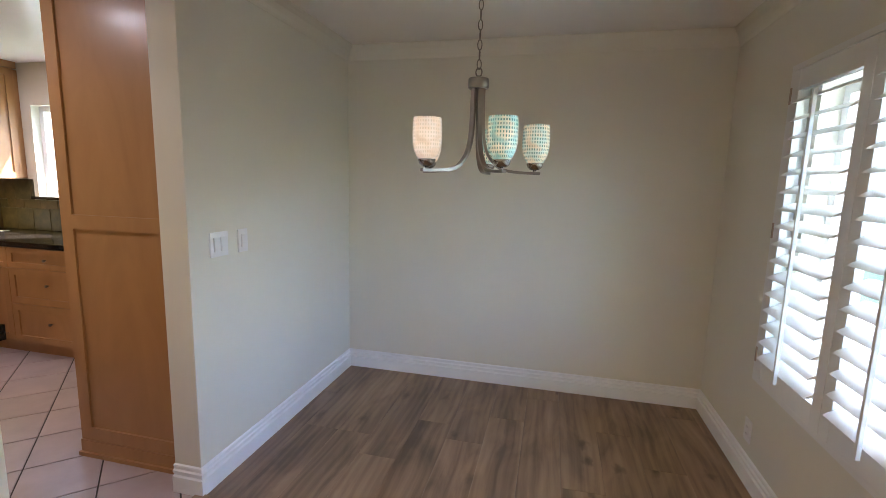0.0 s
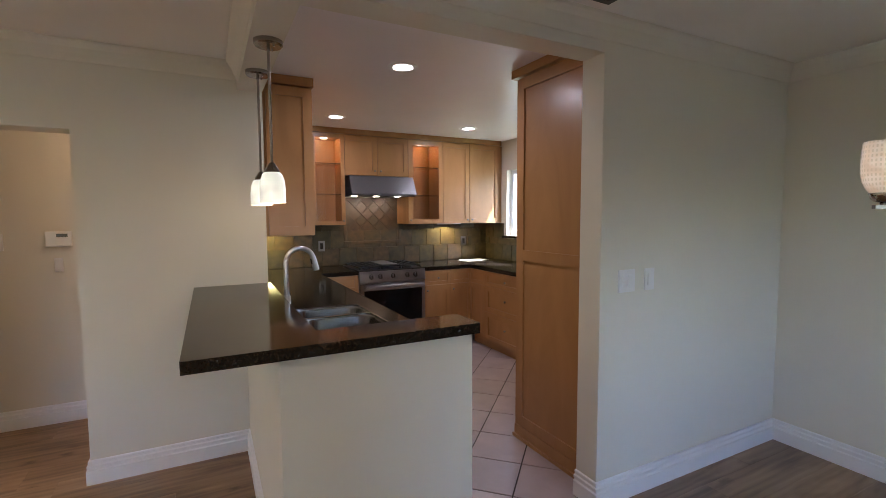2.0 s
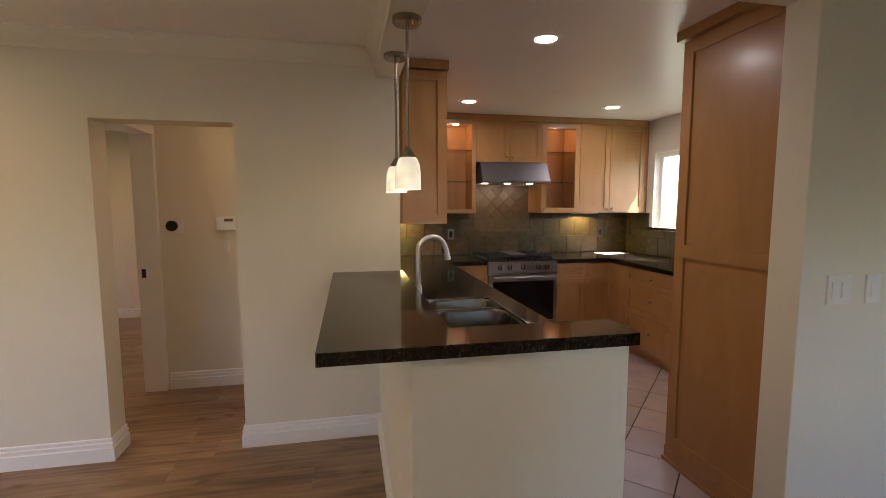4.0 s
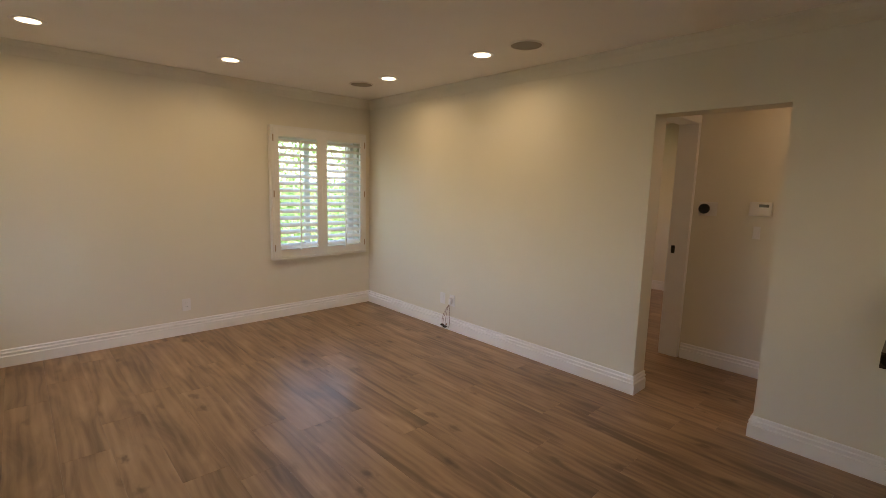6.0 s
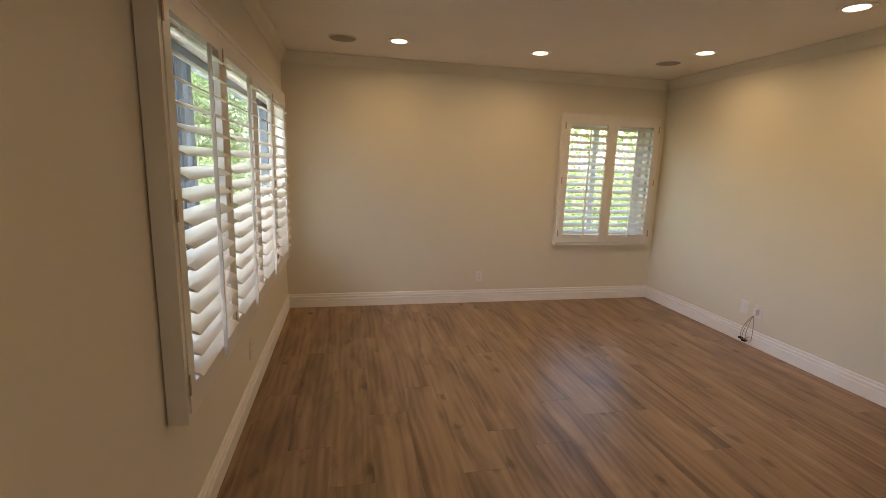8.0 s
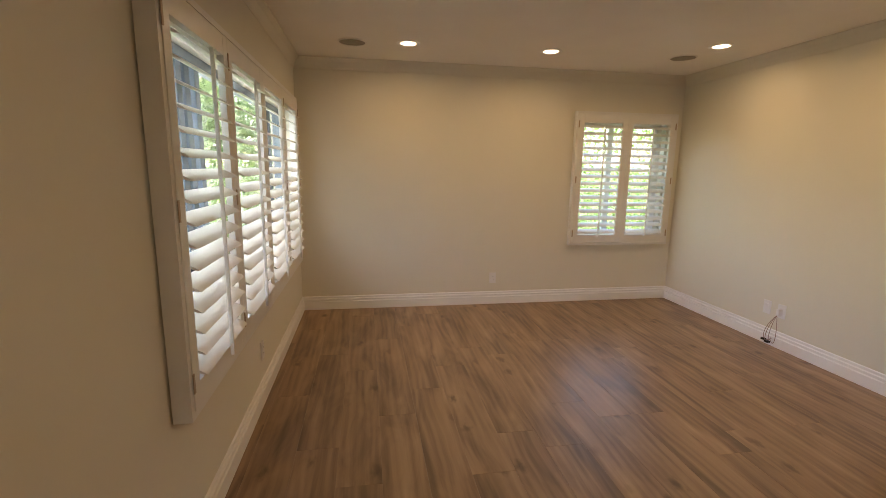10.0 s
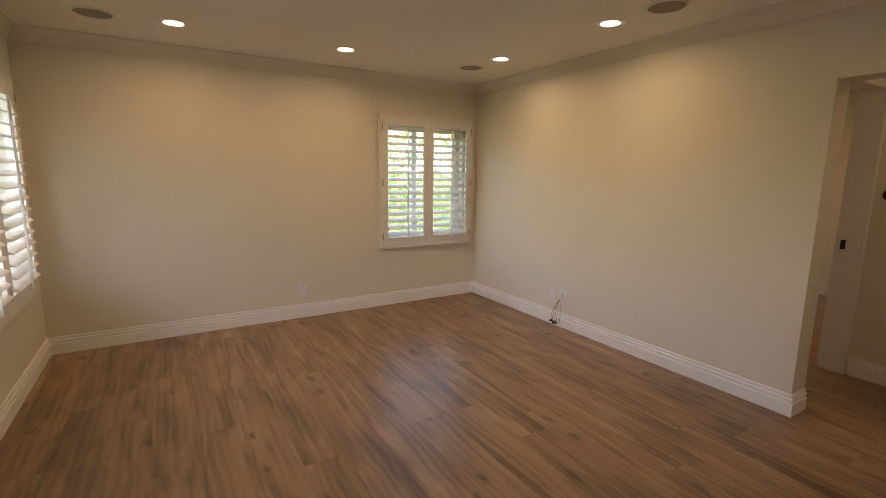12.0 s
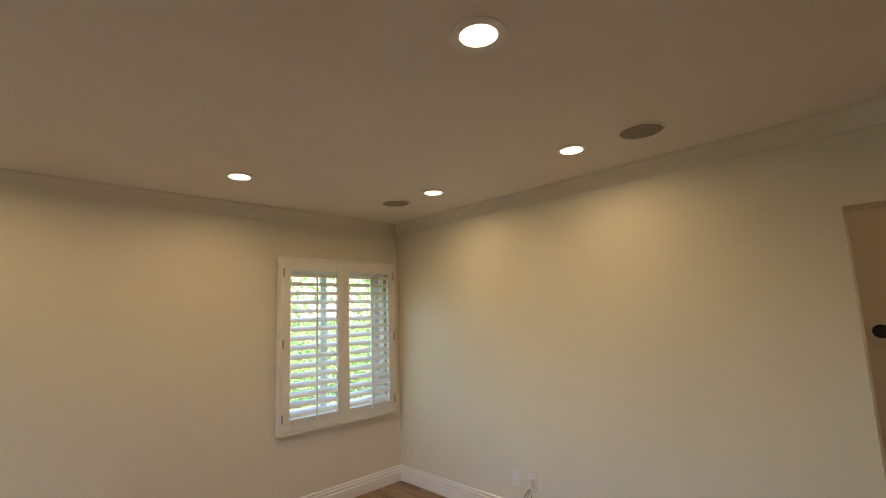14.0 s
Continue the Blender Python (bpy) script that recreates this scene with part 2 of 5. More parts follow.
M_SUB = mat("subfloor", (0.08, 0.05, 0.032), 0.8)
M_MAPLE = wood("honey_maple", (0.365, 0.184, 0.067), (0.445, 0.236, 0.091), "z", grain=4.5, rough=0.36, each=0.05, coat=0.2, streak=0.3, fibre=0.10, span=(0.3, 0.85))
M_MAPLE_IN = wood("honey_maple_inside", (0.34, 0.165, 0.06), (0.44, 0.23, 0.09), "z", grain=7, rough=0.4, each=0.03)
M_TILE = mat("pink_clay_tile", (0.43, 0.345, 0.32), 0.34, vary=0.14, scale=5, bump=0.15, bump_scale=50, each=0.07)
M_GROUT = mat("dark_grout", (0.05, 0.038, 0.03), 0.85, vary=0.1)
M_SGROUT = mat("splash_grout", (0.052, 0.040, 0.025), 0.85, vary=0.1)
M_SLATE = slate("olive_slate_tile", (0.053, 0.039, 0.020))
M_RUST = slate("rust_slate_tile", (0.046, 0.030, 0.018))
M_GRANITE = granite()
M_STEEL = mat("brushed_stainless_steel", (0.29, 0.285, 0.295), 0.28, 1.0, vary=0.05, scale=30, stretch=(1, 30, 30))
M_HOOD = mat("dark_stainless_steel", (0.15, 0.145, 0.155), 0.42, 0.8, vary=0.05, scale=30, stretch=(1, 30, 30))
M_SATIN = mat("satin_nickel", (0.35, 0.33, 0.30), 0.25, 1.0, vary=0.04, scale=40)
M_NICKEL = mat("brushed_nickel", (0.26, 0.238, 0.212), 0.28, 1.0, vary=0.04, scale=40)
M_SINK = mat("satin_sink_steel", (0.17, 0.164, 0.156), 0.27, 1.0, vary=0.05, scale=30)
M_CUP = mat("dark_polished_nickel", (0.34, 0.32, 0.30), 0.12, 1.0, vary=0.02)
M_CHROME = mat("polished_chrome", (0.72, 0.72, 0.73), 0.12, 1.0, vary=0.02)
M_BLACK = mat("black_enamel", (0.006, 0.006, 0.006), 0.35, vary=0.1)
M_BLACKGL = mat("black_oven_glass", (0.006, 0.006, 0.007), 0.10, vary=0.05, spec=0.25)
M_IRON = mat("cast_iron", (0.009, 0.009, 0.009), 0.6, vary=0.2, scale=60, bump=0.3)
M_PLASTIC = mat("white_plastic", (0.80, 0.79, 0.78), 0.35, vary=0.01)
M_GREYPL = mat("grey_speaker_cloth", (0.33, 0.30, 0.25), 0.8, vary=0.05, bump=0.4, bump_scale=500)
M_VENT = mat("grey_vent_metal", (0.10, 0.10, 0.095), 0.45, 0.6, vary=0.08, scale=20)
M_CABLE = mat("pale_brown_cable", (0.30, 0.20, 0.17), 0.5)
M_ALU = mat("grey_blue_aluminium", (0.20, 0.25, 0.31), 0.4, 0.2, vary=0.03)
M_TAP = mat("satin_steel_tap", (0.60, 0.59, 0.60), 0.33, 1.0, vary=0.03)
M_DARK = mat("dark_plastic", (0.015, 0.015, 0.017), 0.25, vary=0.02)
M_HINGE = mat("dull_brass_hinge", (0.46, 0.36, 0.28), 0.45, 0.7, vary=0.05)
M_EDGE = mat("dark_glass_edge", (0.05, 0.045, 0.035), 0.2)
M_SHEET = mat("matt_white", (0.8, 0.8, 0.78), 0.7, vary=0.01)
M_PANE = glass("window_glass")
M_CABGLASS = glass("cabinet_glass", (0.96, 0.96, 0.94))
M_LED = glow("warm_led_lens", (1.0, 0.86, 0.62), 0.8)
M_LEDK = glow("soft_led_lens", (1.0, 0.93, 0.83), 0.8)
M_HALOGEN = glow("halogen_lens", (1.0, 0.85, 0.62), 1.0)


def shade_mat(name, colour, dots, lit, second=None):
    """Pearly mosaic glass with rows of small dark dashes."""
    m = mat(name, colour, 0.22, vary=0.25, scale=14)
    n, l = m.node_tree.nodes, m.node_tree.links
    b = n["Principled BSDF"]
    b.inputs["Subsurface Weight"].default_value = 0.1
    b.inputs["Subsurface Radius"].default_value = (0.05, 0.05, 0.05)
    b.inputs["Subsurface Scale"].default_value = 0.4
    src = b.inputs["Base Color"].links[0].from_socket
    tc, sx = n.new("ShaderNodeTexCoord"), n.new("ShaderNodeSeparateXYZ")
    l.new(tc.outputs["Object"], sx.inputs[0])
    at = n.new("ShaderNodeMath")
    at.operation = 'ARCTAN2'
    l.new(sx.outputs[1], at.inputs[0]), l.new(sx.outputs[0], at.inputs[1])
    cb = n.new("ShaderNodeCombineXYZ")
    ma, mz = n.new("ShaderNodeMath"), n.new("ShaderNodeMath")
    ma.operation = mz.operation = 'MULTIPLY'
    ma.inputs[1].default_value, mz.inputs[1].default_value = 0.052, 1.0
    l.new(at.outputs[0], ma.inputs[0]), l.new(sx.outputs[2], mz.inputs[0])
    l.new(ma.outputs[0], cb.inputs[0]), l.new(mz.outputs[0], cb.inputs[1])
    br = n.new("ShaderNodeTexBrick")
    br.offset = 0.0
    br.inputs["Scale"].default_value = 1
    br.inputs["Brick Width"].default_value = 0.0098
    br.inputs["Row Height"].default_value = 0.0122
    br.inputs["Mortar Size"].default_value = 0.0031
    br.inputs["Mortar Smooth"].default_value = 0.3
    br.inputs["Color1"].default_value = (*dots, 1)
    br.inputs["Color2"].default_value = (*[0.15 + 0.85 * d for d in dots], 1)
    br.inputs["Mortar"].default_value = (1, 1, 1, 1)
    l.new(cb.outputs[0], br.inputs["Vector"])
    mu = n.new("ShaderNodeVectorMath")
    mu.operation = 'MULTIPLY'
    patch, pr, blend = n.new("ShaderNodeTexNoise"), n.new("ShaderNodeMapRange"), n.new("ShaderNodeMix")
    patch.inputs["Scale"].default_value = 28
    patch.inputs["Detail"].default_value = 1
    l.new(tc.outputs["Object"], patch.inputs[0])
    pr.inputs[1].default_value, pr.inputs[2].default_value = 0.25, 0.55
    l.new(patch.outputs[0], pr.inputs[0])
    blend.data_type = 'RGBA'
    blend.inputs[6].default_value = (1, 1, 1, 1)
    l.new(pr.outputs[0], blend.inputs[0]), l.new(br.outputs[0], blend.inputs[7])
    if second:
        two, tn, tr = n.new("ShaderNodeMix"), n.new("ShaderNodeTexNoise"), n.new("ShaderNodeMapRange")
        two.data_type = 'RGBA'
        tn.inputs["Scale"].default_value = 30
        tr.inputs[1].default_value, tr.inputs[2].default_value = 0.40, 0.60
        two.inputs[7].default_value = (*second, 1)
        l.new(tc.outputs["Object"], tn.inputs[0]), l.new(tn.outputs[0], tr.inputs[0])
        l.new(tr.outputs[0], two.inputs[0]), l.new(src, two.inputs[6])
        src = two.outputs[2]
    l.new(src, mu.inputs[0]), l.new(blend.outputs[2], mu.inputs[1])
    l.new(mu.outputs[0], b.inputs["Base Color"])
    if lit:
        l.new(mu.outputs[0], b.inputs["Emission Color"])
        b.inputs["Emission Strength"].default_value = lit
    return m


M_SHADE_A = shade_mat("cream_pearl_glass", (0.95, 0.82, 0.66), (0.80, 0.80, 0.74), 0.009, (0.95, 0.88, 0.78))
M_SHADE_B = shade_mat("turquoise_pearl_glass", (0.46, 0.80, 0.76), (0.10, 0.30, 0.32), 0.004, (0.85, 0.86, 0.70))
M_SHADE_C = shade_mat("sand_turquoise_glass", (0.88, 0.82, 0.64), (0.10, 0.28, 0.28), 0.005, (0.62, 0.80, 0.74))
M_PSHADE = shade_mat("lit_pendant_glass", (0.95, 0.93, 0.80), (0.75, 0.92, 0.86), 0.036)


# ---- mesh helpers ----
def box(bm, x0, x1, y0, y1, z0, z1, bevel=0.0):
    vs = [bm.verts.new((x, y, z)) for x in (x0, x1) for y in (y0, y1) for z in (z0, z1)]
    fs = [bm.faces.new([vs[i] for i in q]) for q in ((0, 1, 3, 2), (4, 6, 7, 5), (0, 4, 5, 1), (2, 3, 7, 6), (0, 2, 6, 4), (1, 5, 7, 3))]
    if bevel:
        edges = list({e for f in fs for e in f.edges})
        bmesh.ops.bevel(bm, geom=edges, offset=bevel, segments=2, affect='EDGES', profile=0.6)
    return bm


def boxes(*dims, bevel=0.0):
    bm = bmesh.new()
    for d in dims:
        box(bm, *d, bevel=bevel)
    return bm


def grid(us, vs_, filled, w0, w1, plane="xz"):
    """One connected slab of the filled cells of a grid, w0..w1 thick across its plane."""
    bm = bmesh.new()
    kept = {}

    def vert(i, j, w):
        key = (i, j, w)
        if key not in kept:
            u, v = us[i], vs_[j]
            kept[key] = bm.verts.new((u, w, v) if plane == "xz" else (u, v, w))
        return kept[key]
    for i, j in filled:
        for w in (w0, w1):
            bm.faces.new((vert(i, j, w), vert(i + 1, j, w), vert(i + 1, j + 1, w), vert(i, j + 1, w)))
        for di, dj, p, q in ((-1, 0, (i, j), (i, j + 1)), (1, 0, (i + 1, j), (i + 1, j + 1)), (0, -1, (i, j), (i + 1, j)), (0, 1, (i, j + 1), (i + 1, j + 1))):
            if (i + di, j + dj) not in filled:
                bm.faces.new((vert(*p, w0), vert(*q, w0), vert(*q, w1), vert(*p, w1)))
    return bm


def ring(x0, x1, z0, z1, sx, sz, y0, y1, mids=()):
    """A rectangular frame with optional middle rails, in one piece."""
    zs = [z0, z0 + sz]
    for m in mids:
        zs += [m - sz / 2, m + sz / 2]
    zs += [z1 - sz, z1]
    n = len(zs) - 1
    cells = {(i, j) for i in range(3) for j in range(n) if i != 1 or j % 2 == 0}
    return grid([x0, x0 + sx, x1 - sx, x1], zs, cells, y0, y1)


def lathe(profile, steps=24, close=False):
    """Surface of revolution of (radius, z) about z."""
    bm = bmesh.new()
    rings = []
    for r, z in profile:
        rings.append([bm.verts.new((r * math.cos(2 * math.pi * i / steps), r * math.sin(2 * math.pi * i / steps), z)) for i in range(steps)])
    for a, b in zip(rings, rings[1:]):
        for i in range(steps):
            j = (i + 1) % steps
            bm.faces.new((a[i], a[j], b[j], b[i]))
    for ring, r in ((rings[0], profile[0][0]), (rings[-1], profile[-1][0])):
        if r > 1e-4 and close:
            bm.faces.new(ring)
    bmesh.ops.remove_doubles(bm, verts=bm.verts, dist=1e-5)
    bmesh.ops.recalc_face_normals(bm, faces=bm.faces)
    return bm


def tube(bm, points, radius, steps=10):
    """A round bar along a line of points."""
    pts = [Vector(p) for p in points]
    rings = []
    up = Vector((0.13, 0.27, 0.95)).normalized()
    for i, p in enumerate(pts):
        d = (pts[min(i + 1, len(pts) - 1)] - pts[max(i - 1, 0)]).normalized()
        u = d.cross(up)
        if u.length < 0.05:
            u = d.cross(Vector((1, 0, 0)))
        u.normalize()
        v = d.cross(u)
        r = radius[i] if isinstance(radius, (list, tuple)) else radius
        rings.append([bm.verts.new(p + r * (math.cos(2 * math.pi * k / steps) * u + math.sin(2 * math.pi * k / steps) * v)) for k in range(steps)])
    for a, b in zip(rings, rings[1:]):
        for k in range(steps):
            bm.faces.new((a[k], a[(k + 1) % steps], b[(k + 1) % steps], b[k]))
    bm.faces.new(rings[0][::-1])
    bm.faces.new(rings[-1])
    return bm


def mesh(bm, name, material, smooth=False):
    me = bpy.data.meshes.new(name)
    bmesh.ops.recalc_face_normals(bm, faces=bm.faces)
    bm.to_mesh(me)
    bm.free()
    me.materials.append(material)
    if smooth:
        me.polygons.foreach_set("use_smooth", [True] * len(me.polygons))
        me.set_sharp_from_angle(angle=radians(40))
    return me


def part(name, bm, material, parent, label="", smooth=False, at=None):
    ob = new(name, mesh(bm, name, material, smooth))
    ob.parent = parent
    if at:
        ob.location = at
    if label:
        ob["label"] = label
    return ob


def thing(name, label, category, m=None, group="", bm=None, material=None, smooth=False):
    ob = new(name, mesh(bm, name, material, smooth) if bm else None)
    if m is not None:
        ob.matrix_basis = m
    return tagged(ob, label, category, group)


def structure(name, bm, material, label):
    return tagged(new(name, mesh(bm, name, material)), label, kind="structure")


def wall_bm(axis, c0, c1, a0, a1, z0, z1, holes=()):
    """A wall of thickness c0..c1 across the axis, a0..a1 along it, with holes (a0, a1, z0, z1)."""
    bm = bmesh.new()
    cuts = sorted({a0, a1, *[h[0] for h in holes], *[h[1] for h in holes]})
    for p, q in zip(cuts, cuts[1:]):
        gaps = sorted((h[2], h[3]) for h in holes if h[0] <= p + 1e-6 and h[1] >= q - 1e-6)
        low = z0
        spans = []
        for g0, g1 in gaps:
            if g0 > low + 1e-6:
                spans.append((low, g0))
            low = g1
        if low < z1 - 1e-6:
            spans.append((low, z1))
        for s0, s1 in spans:
            if axis == "x":
                box(bm, c0, c1, p, q, s0, s1)
            else:
                box(bm, p, q, c0, c1, s0, s1)
    return bm


def sweep(profile, path, closed=False):
    """Runs a (offset, z) profile along a plan path; the offset points to the left of the way."""
    bm = bmesh.new()
    pts = [Vector((*p, 0)) for p in path]
    n = len(pts)
    rings = []
    for i, p in enumerate(pts):
        d0 = (p - pts[i - 1]).normalized() if i or closed else None
        d1 = (pts[(i + 1) % n] - p).normalized() if i < n - 1 or closed else None
        d0, d1 = d0 or d1, d1 or d0
        n0, n1 = Vector((-d0.y, d0.x, 0)), Vector((-d1.y, d1.x, 0))
        m = (n0 + n1) / (1 + n0.dot(n1))
        rings.append([bm.verts.new((p.x + m.x * o, p.y + m.y * o, z)) for o, z in profile])
    pairs = list(zip(rings, rings[1:])) + ([(rings[-1], rings[0])] if closed else [])
    k = len(profile)
    for a, b in pairs:
        for j in range(k):
            bm.faces.new((a[j], a[(j + 1) % k], b[(j + 1) % k], b[j]))
    if not closed:
        bm.faces.new(rings[0])
        bm.faces.new(rings[-1][::-1])
    return bm


# ---- the large structure ----
XW, XE, YS, YN = -1.80, 2.25, -3.84, 4.275      # living and dining wall faces
KW, KN, KS = -3.95, 4.31, 1.275                 # kitchen wall faces
COL, COLB, HEAD = -0.32, -0.465, 2.283          # dining partition and header
OUT = 0.16
E1 = (-3.51, -0.85, 0.69, 1.92)                 # living window
E2 = (1.78, 3.28, 0.69, 1.92)                   # dining window
S1 = (-1.62, -0.63, 0.74, 1.94)                 # end window
K1 = (-3.46, -2.45, 1.25, 2.07)                 # kitchen window

structure("wall_east", wall_bm("x", XE, XE + OUT, YS - OUT, KN + OUT, -0.02, CEIL, [E1, E2]), M_WALL, "cream painted outer wall with two shuttered windows")
# the second hole is unseen, added to let daylight into the bedroom
structure("wall_south", wall_bm("y", YS - OUT, YS, -5.76, XE, -0.02, CEIL, [S1, (-4.7, -4.1, 1.0, 2.0)]), M_WALL, "cream painted end wall with one shuttered window")
structure("wall_west", wall_bm("x", XW - 0.18, XW, YS, KS, -0.02, CEIL, [(-0.443, 0.30, -0.02, 1.98)]), M_WALL, "cream painted wall with an open doorway to the hall")
structure("wall_north_dining", wall_bm("y", YN, KN + OUT, COLB, XE, -0.02, CEIL), M_WALL, "cream painted back wall of the dining corner")
structure("wall_partition", boxes((COLB, COL, 2.664, YN, -0.02, CEIL), bevel=0.004), M_WALL, "cream painted partition between dining corner and kitchen")
structure("header_dining", boxes((COLB, COL, 1.13, 2.664, HEAD, CEIL)), M_WALL, "cream painted header over the kitchen opening")
structure("header_bar", boxes((XW, COLB, 1.13, KS, HEAD, CEIL)), M_WALL, "cream painted header over the breakfast bar")
structure("wall_kitchen_north", wall_bm("y", KN, KN + OUT, KW - OUT, COLB, -0.02, CEIL, [K1]), M_WALL, "white painted kitchen wall with a window")
structure("wall_kitchen_west", wall_bm("x", KW - OUT, KW, 1.13, KN, -0.02, CEIL), M_WALL, "painted kitchen wall behind the range")
structure("wall_kitchen_south", wall_bm("y", 1.13, KS, KW, XW - 0.18, -0.02, CEIL), M_WALL, "painted kitchen side wall")
structure("knee_wall", boxes((-0.36, -0.24, 1.135, 1.877, -0.02, 1.037), (XW, -0.36, 1.135, KS, -0.02, 1.037)), M_WALL, "cream painted half wall under the breakfast bar")
structure("wall_hall_west", wall_bm("x", -3.0, -2.88, -0.53, 1.13, -0.02, CEIL), M_WALL, "cream painted hall wall")
structure("wall_hall_south", wall_bm("y", -0.66, -0.53, -5.6, XW - 0.18, -0.02, CEIL, [(-2.86, -2.06, -0.02, 2.06)]), M_WALL, "cream painted hall wall with an open bedroom doorway")
structure("wall_bedroom_west", wall_bm("x", -5.76, -5.6, YS, -0.53, -0.02, CEIL), M_WALL, "cream painted bedroom wall")
structure("ceiling", boxes((XW, XE, YS, 1.13, CEIL, CEIL + 0.08), (COL, XE, 1.13, YN, CEIL, CEIL + 0.08)), M_CEIL, "white painted ceiling with downlights and speakers")
structure("ceiling_kitchen", boxes((KW, COLB, KS, KN, CEIL, CEIL + 0.08)), M_CEILK, "white painted kitchen ceiling")
structure("ceiling_hall", boxes((-5.6, XW - 0.18, YS, 1.13, CEIL, CEIL + 0.08)), M_CEIL, "white painted hall ceiling")
# unseen slab; its long east overhang is added to block sun from the shutters
structure("roof", boxes((-6.2, XE + OUT + 1.1, YS - OUT - 0.1, KN + OUT + 0.1, CEIL + 0.09, CEIL + 0.25)), M_TRIM, "unseen white roof slab, overhanging east to shade the windows")

BASE = [(0, 0), (0.020, 0), (0.020, 0.080), (0.010, 0.0845), (0.0085, 0.092), (0.0165, 0.097), (0.0165, 0.108), (0.008, 0.113), (0.007, 0.122), (0.0115, 0.127), (0.0095, 0.134), (0, 0.137)]
structure("baseboard_bar", sweep(BASE, [(-0.24, 1.877), (-0.24, 1.135), (XW, 1.135), (XW, 0.30), (XW - 0.18, 0.30)]), M_TRIM, "white moulded baseboard")
structure("baseboard", sweep(BASE, [(XW - 0.18, -0.443), (XW, -0.443), (XW, YS), (XE, YS), (XE, YN), (COL, YN), (COL, 2.664), (COLB, 2.664)]), M_TRIM, "white moulded baseboard")
structure("baseboard_hall", sweep(BASE, [(-2.88, 1.13), (-2.88, -0.50)]), M_TRIM, "white moulded baseboard")
structure("baseboard_bedroom", sweep(BASE, [(-5.6, -0.66), (-5.6, YS)]), M_TRIM, "white moulded baseboard")
CROWN = [(0, CEIL - 0.100), (0.003, CEIL - 0.0985), (0.006, CEIL - 0.092), (0.010, CEIL - 0.085), (0.018, CEIL - 0.064), (0.031, CEIL - 0.038), (0.043, CEIL - 0.026), (0.048, CEIL - 0.019), (0.055, CEIL - 0.012), (0.059, CEIL + 0.001), (0, CEIL + 0.001)]
structure("crown_trim", sweep(CROWN, [(XW, 1.13), (XW, YS), (XE, YS), (XE, YN), (COL, YN), (COL, 1.13)], closed=True), M_WALL, "painted crown moulding")
structure("threshold_trim", boxes((-0.345, -0.27, 1.877, 2.66, -0.005, 0.009), bevel=0.003), M_PLANK, "brown wooden threshold strip")

# door lining of the bedroom
structure("door_trim", boxes((-2.86, -2.84, -0.675, -0.515, 0, 2.04), (-2.08, -2.06, -0.675, -0.515, 0, 2.04), (-2.86, -2.06, -0.675, -0.515, 2.04, 2.06),
                             (-2.925, -2.855, -0.53, -0.512, 0, 2.11), (-2.065, -2.0, -0.53, -0.512, 0, 2.11), (-2.855, -2.065, -0.53, -0.512, 2.045, 2.11)), M_TRIM, "white painted door lining and casing")
thing("strike_plate", "small dark metal strike plate on the door lining", "strike plate", bm=boxes((-2.84, -2.837, -0.645, -0.615, 0.93, 1.0)), material=M_IRON)

floor = structure("floor", boxes((-5.6, COL, YS, KS - 0.14, -0.06, -0.012), (COL, XE, YS, YN, -0.06, -0.012)), M_SUB, "brown oak laminate plank floor")
floor_k = structure("floor_kitchen", boxes((KW, COL - 0.001, KS - 0.139, KN, -0.06, -0.005)), M_GROUT, "pinkish clay tile floor laid diagonally with dark grout")
structure("ground", boxes((-400, 400, -400, 400, -0.5, -0.35)), mat("grass_ground", (0.10, 0.14, 0.05), 0.9, vary=0.4, scale=1.5), "green lawn round the house")
# unseen strip, added to throw daylight up through the east louvres
structure("bounce_strip", boxes((XE + OUT, XE + 3.4, -7, 12, -0.35, -0.30)), mat("pale_bounce", (0.43, 0.47, 0.46), 0.8, vary=0.15, scale=4), "unseen pale strip added along the house to bounce daylight")


# ---- windows ----
def window(name, m, w, h, bars, label, metal=M_ALU):
    """An aluminium sliding window; local x across, y outward, z up."""
    o = tagged(new(name), label, kind="structure")
    o.matrix_basis = m
    f = 0.045
    part("window_frame", ring(0, w, 0, h, f, f, 0.03, 0.09), metal, o, "metal window frame")
    for b in bars:
        part("window_bar", boxes((b - 0.03, b + 0.03, 0.04, 0.08, f, h - f), bevel=0.004), metal, o)
    edges = [f, *bars, w - f]
    for a, b in zip(edges, edges[1:]):
        p = part("pane", boxes((a, b, 0.058, 0.062, f, h - f)), M_PANE, o)
        p.visible_shadow = False
    return o


window("window_1", pose(XE + 0.05, E1[1], E1[2], 0, 0, -90), E1[1] - E1[0], E1[3] - E1[2], [0.46, 0.55, 0.67, 2.16, 2.24], "grey aluminium sliding window behind shutters")
window("window_2", pose(XE + 0.05, E2[1], E2[2], 0, 0, -90), E2[1] - E2[0], E2[3] - E2[2], [0.87], "white sliding window behind shutters", M_TRIM)
window("window_3", pose(S1[1], YS - 0.05, S1[2], 0, 0, 180), S1[1] - S1[0], S1[3] - S1[2], [0.40, 0.95], "white aluminium window behind shutters", M_TRIM)
kwin = tagged(new("window_4"), "white sliding window over the kitchen counter", kind="structure")
kwin.matrix_basis = pose(K1[0], KN, K1[2])
kw, kh = K1[1] - K1[0], K1[3] - K1[2]
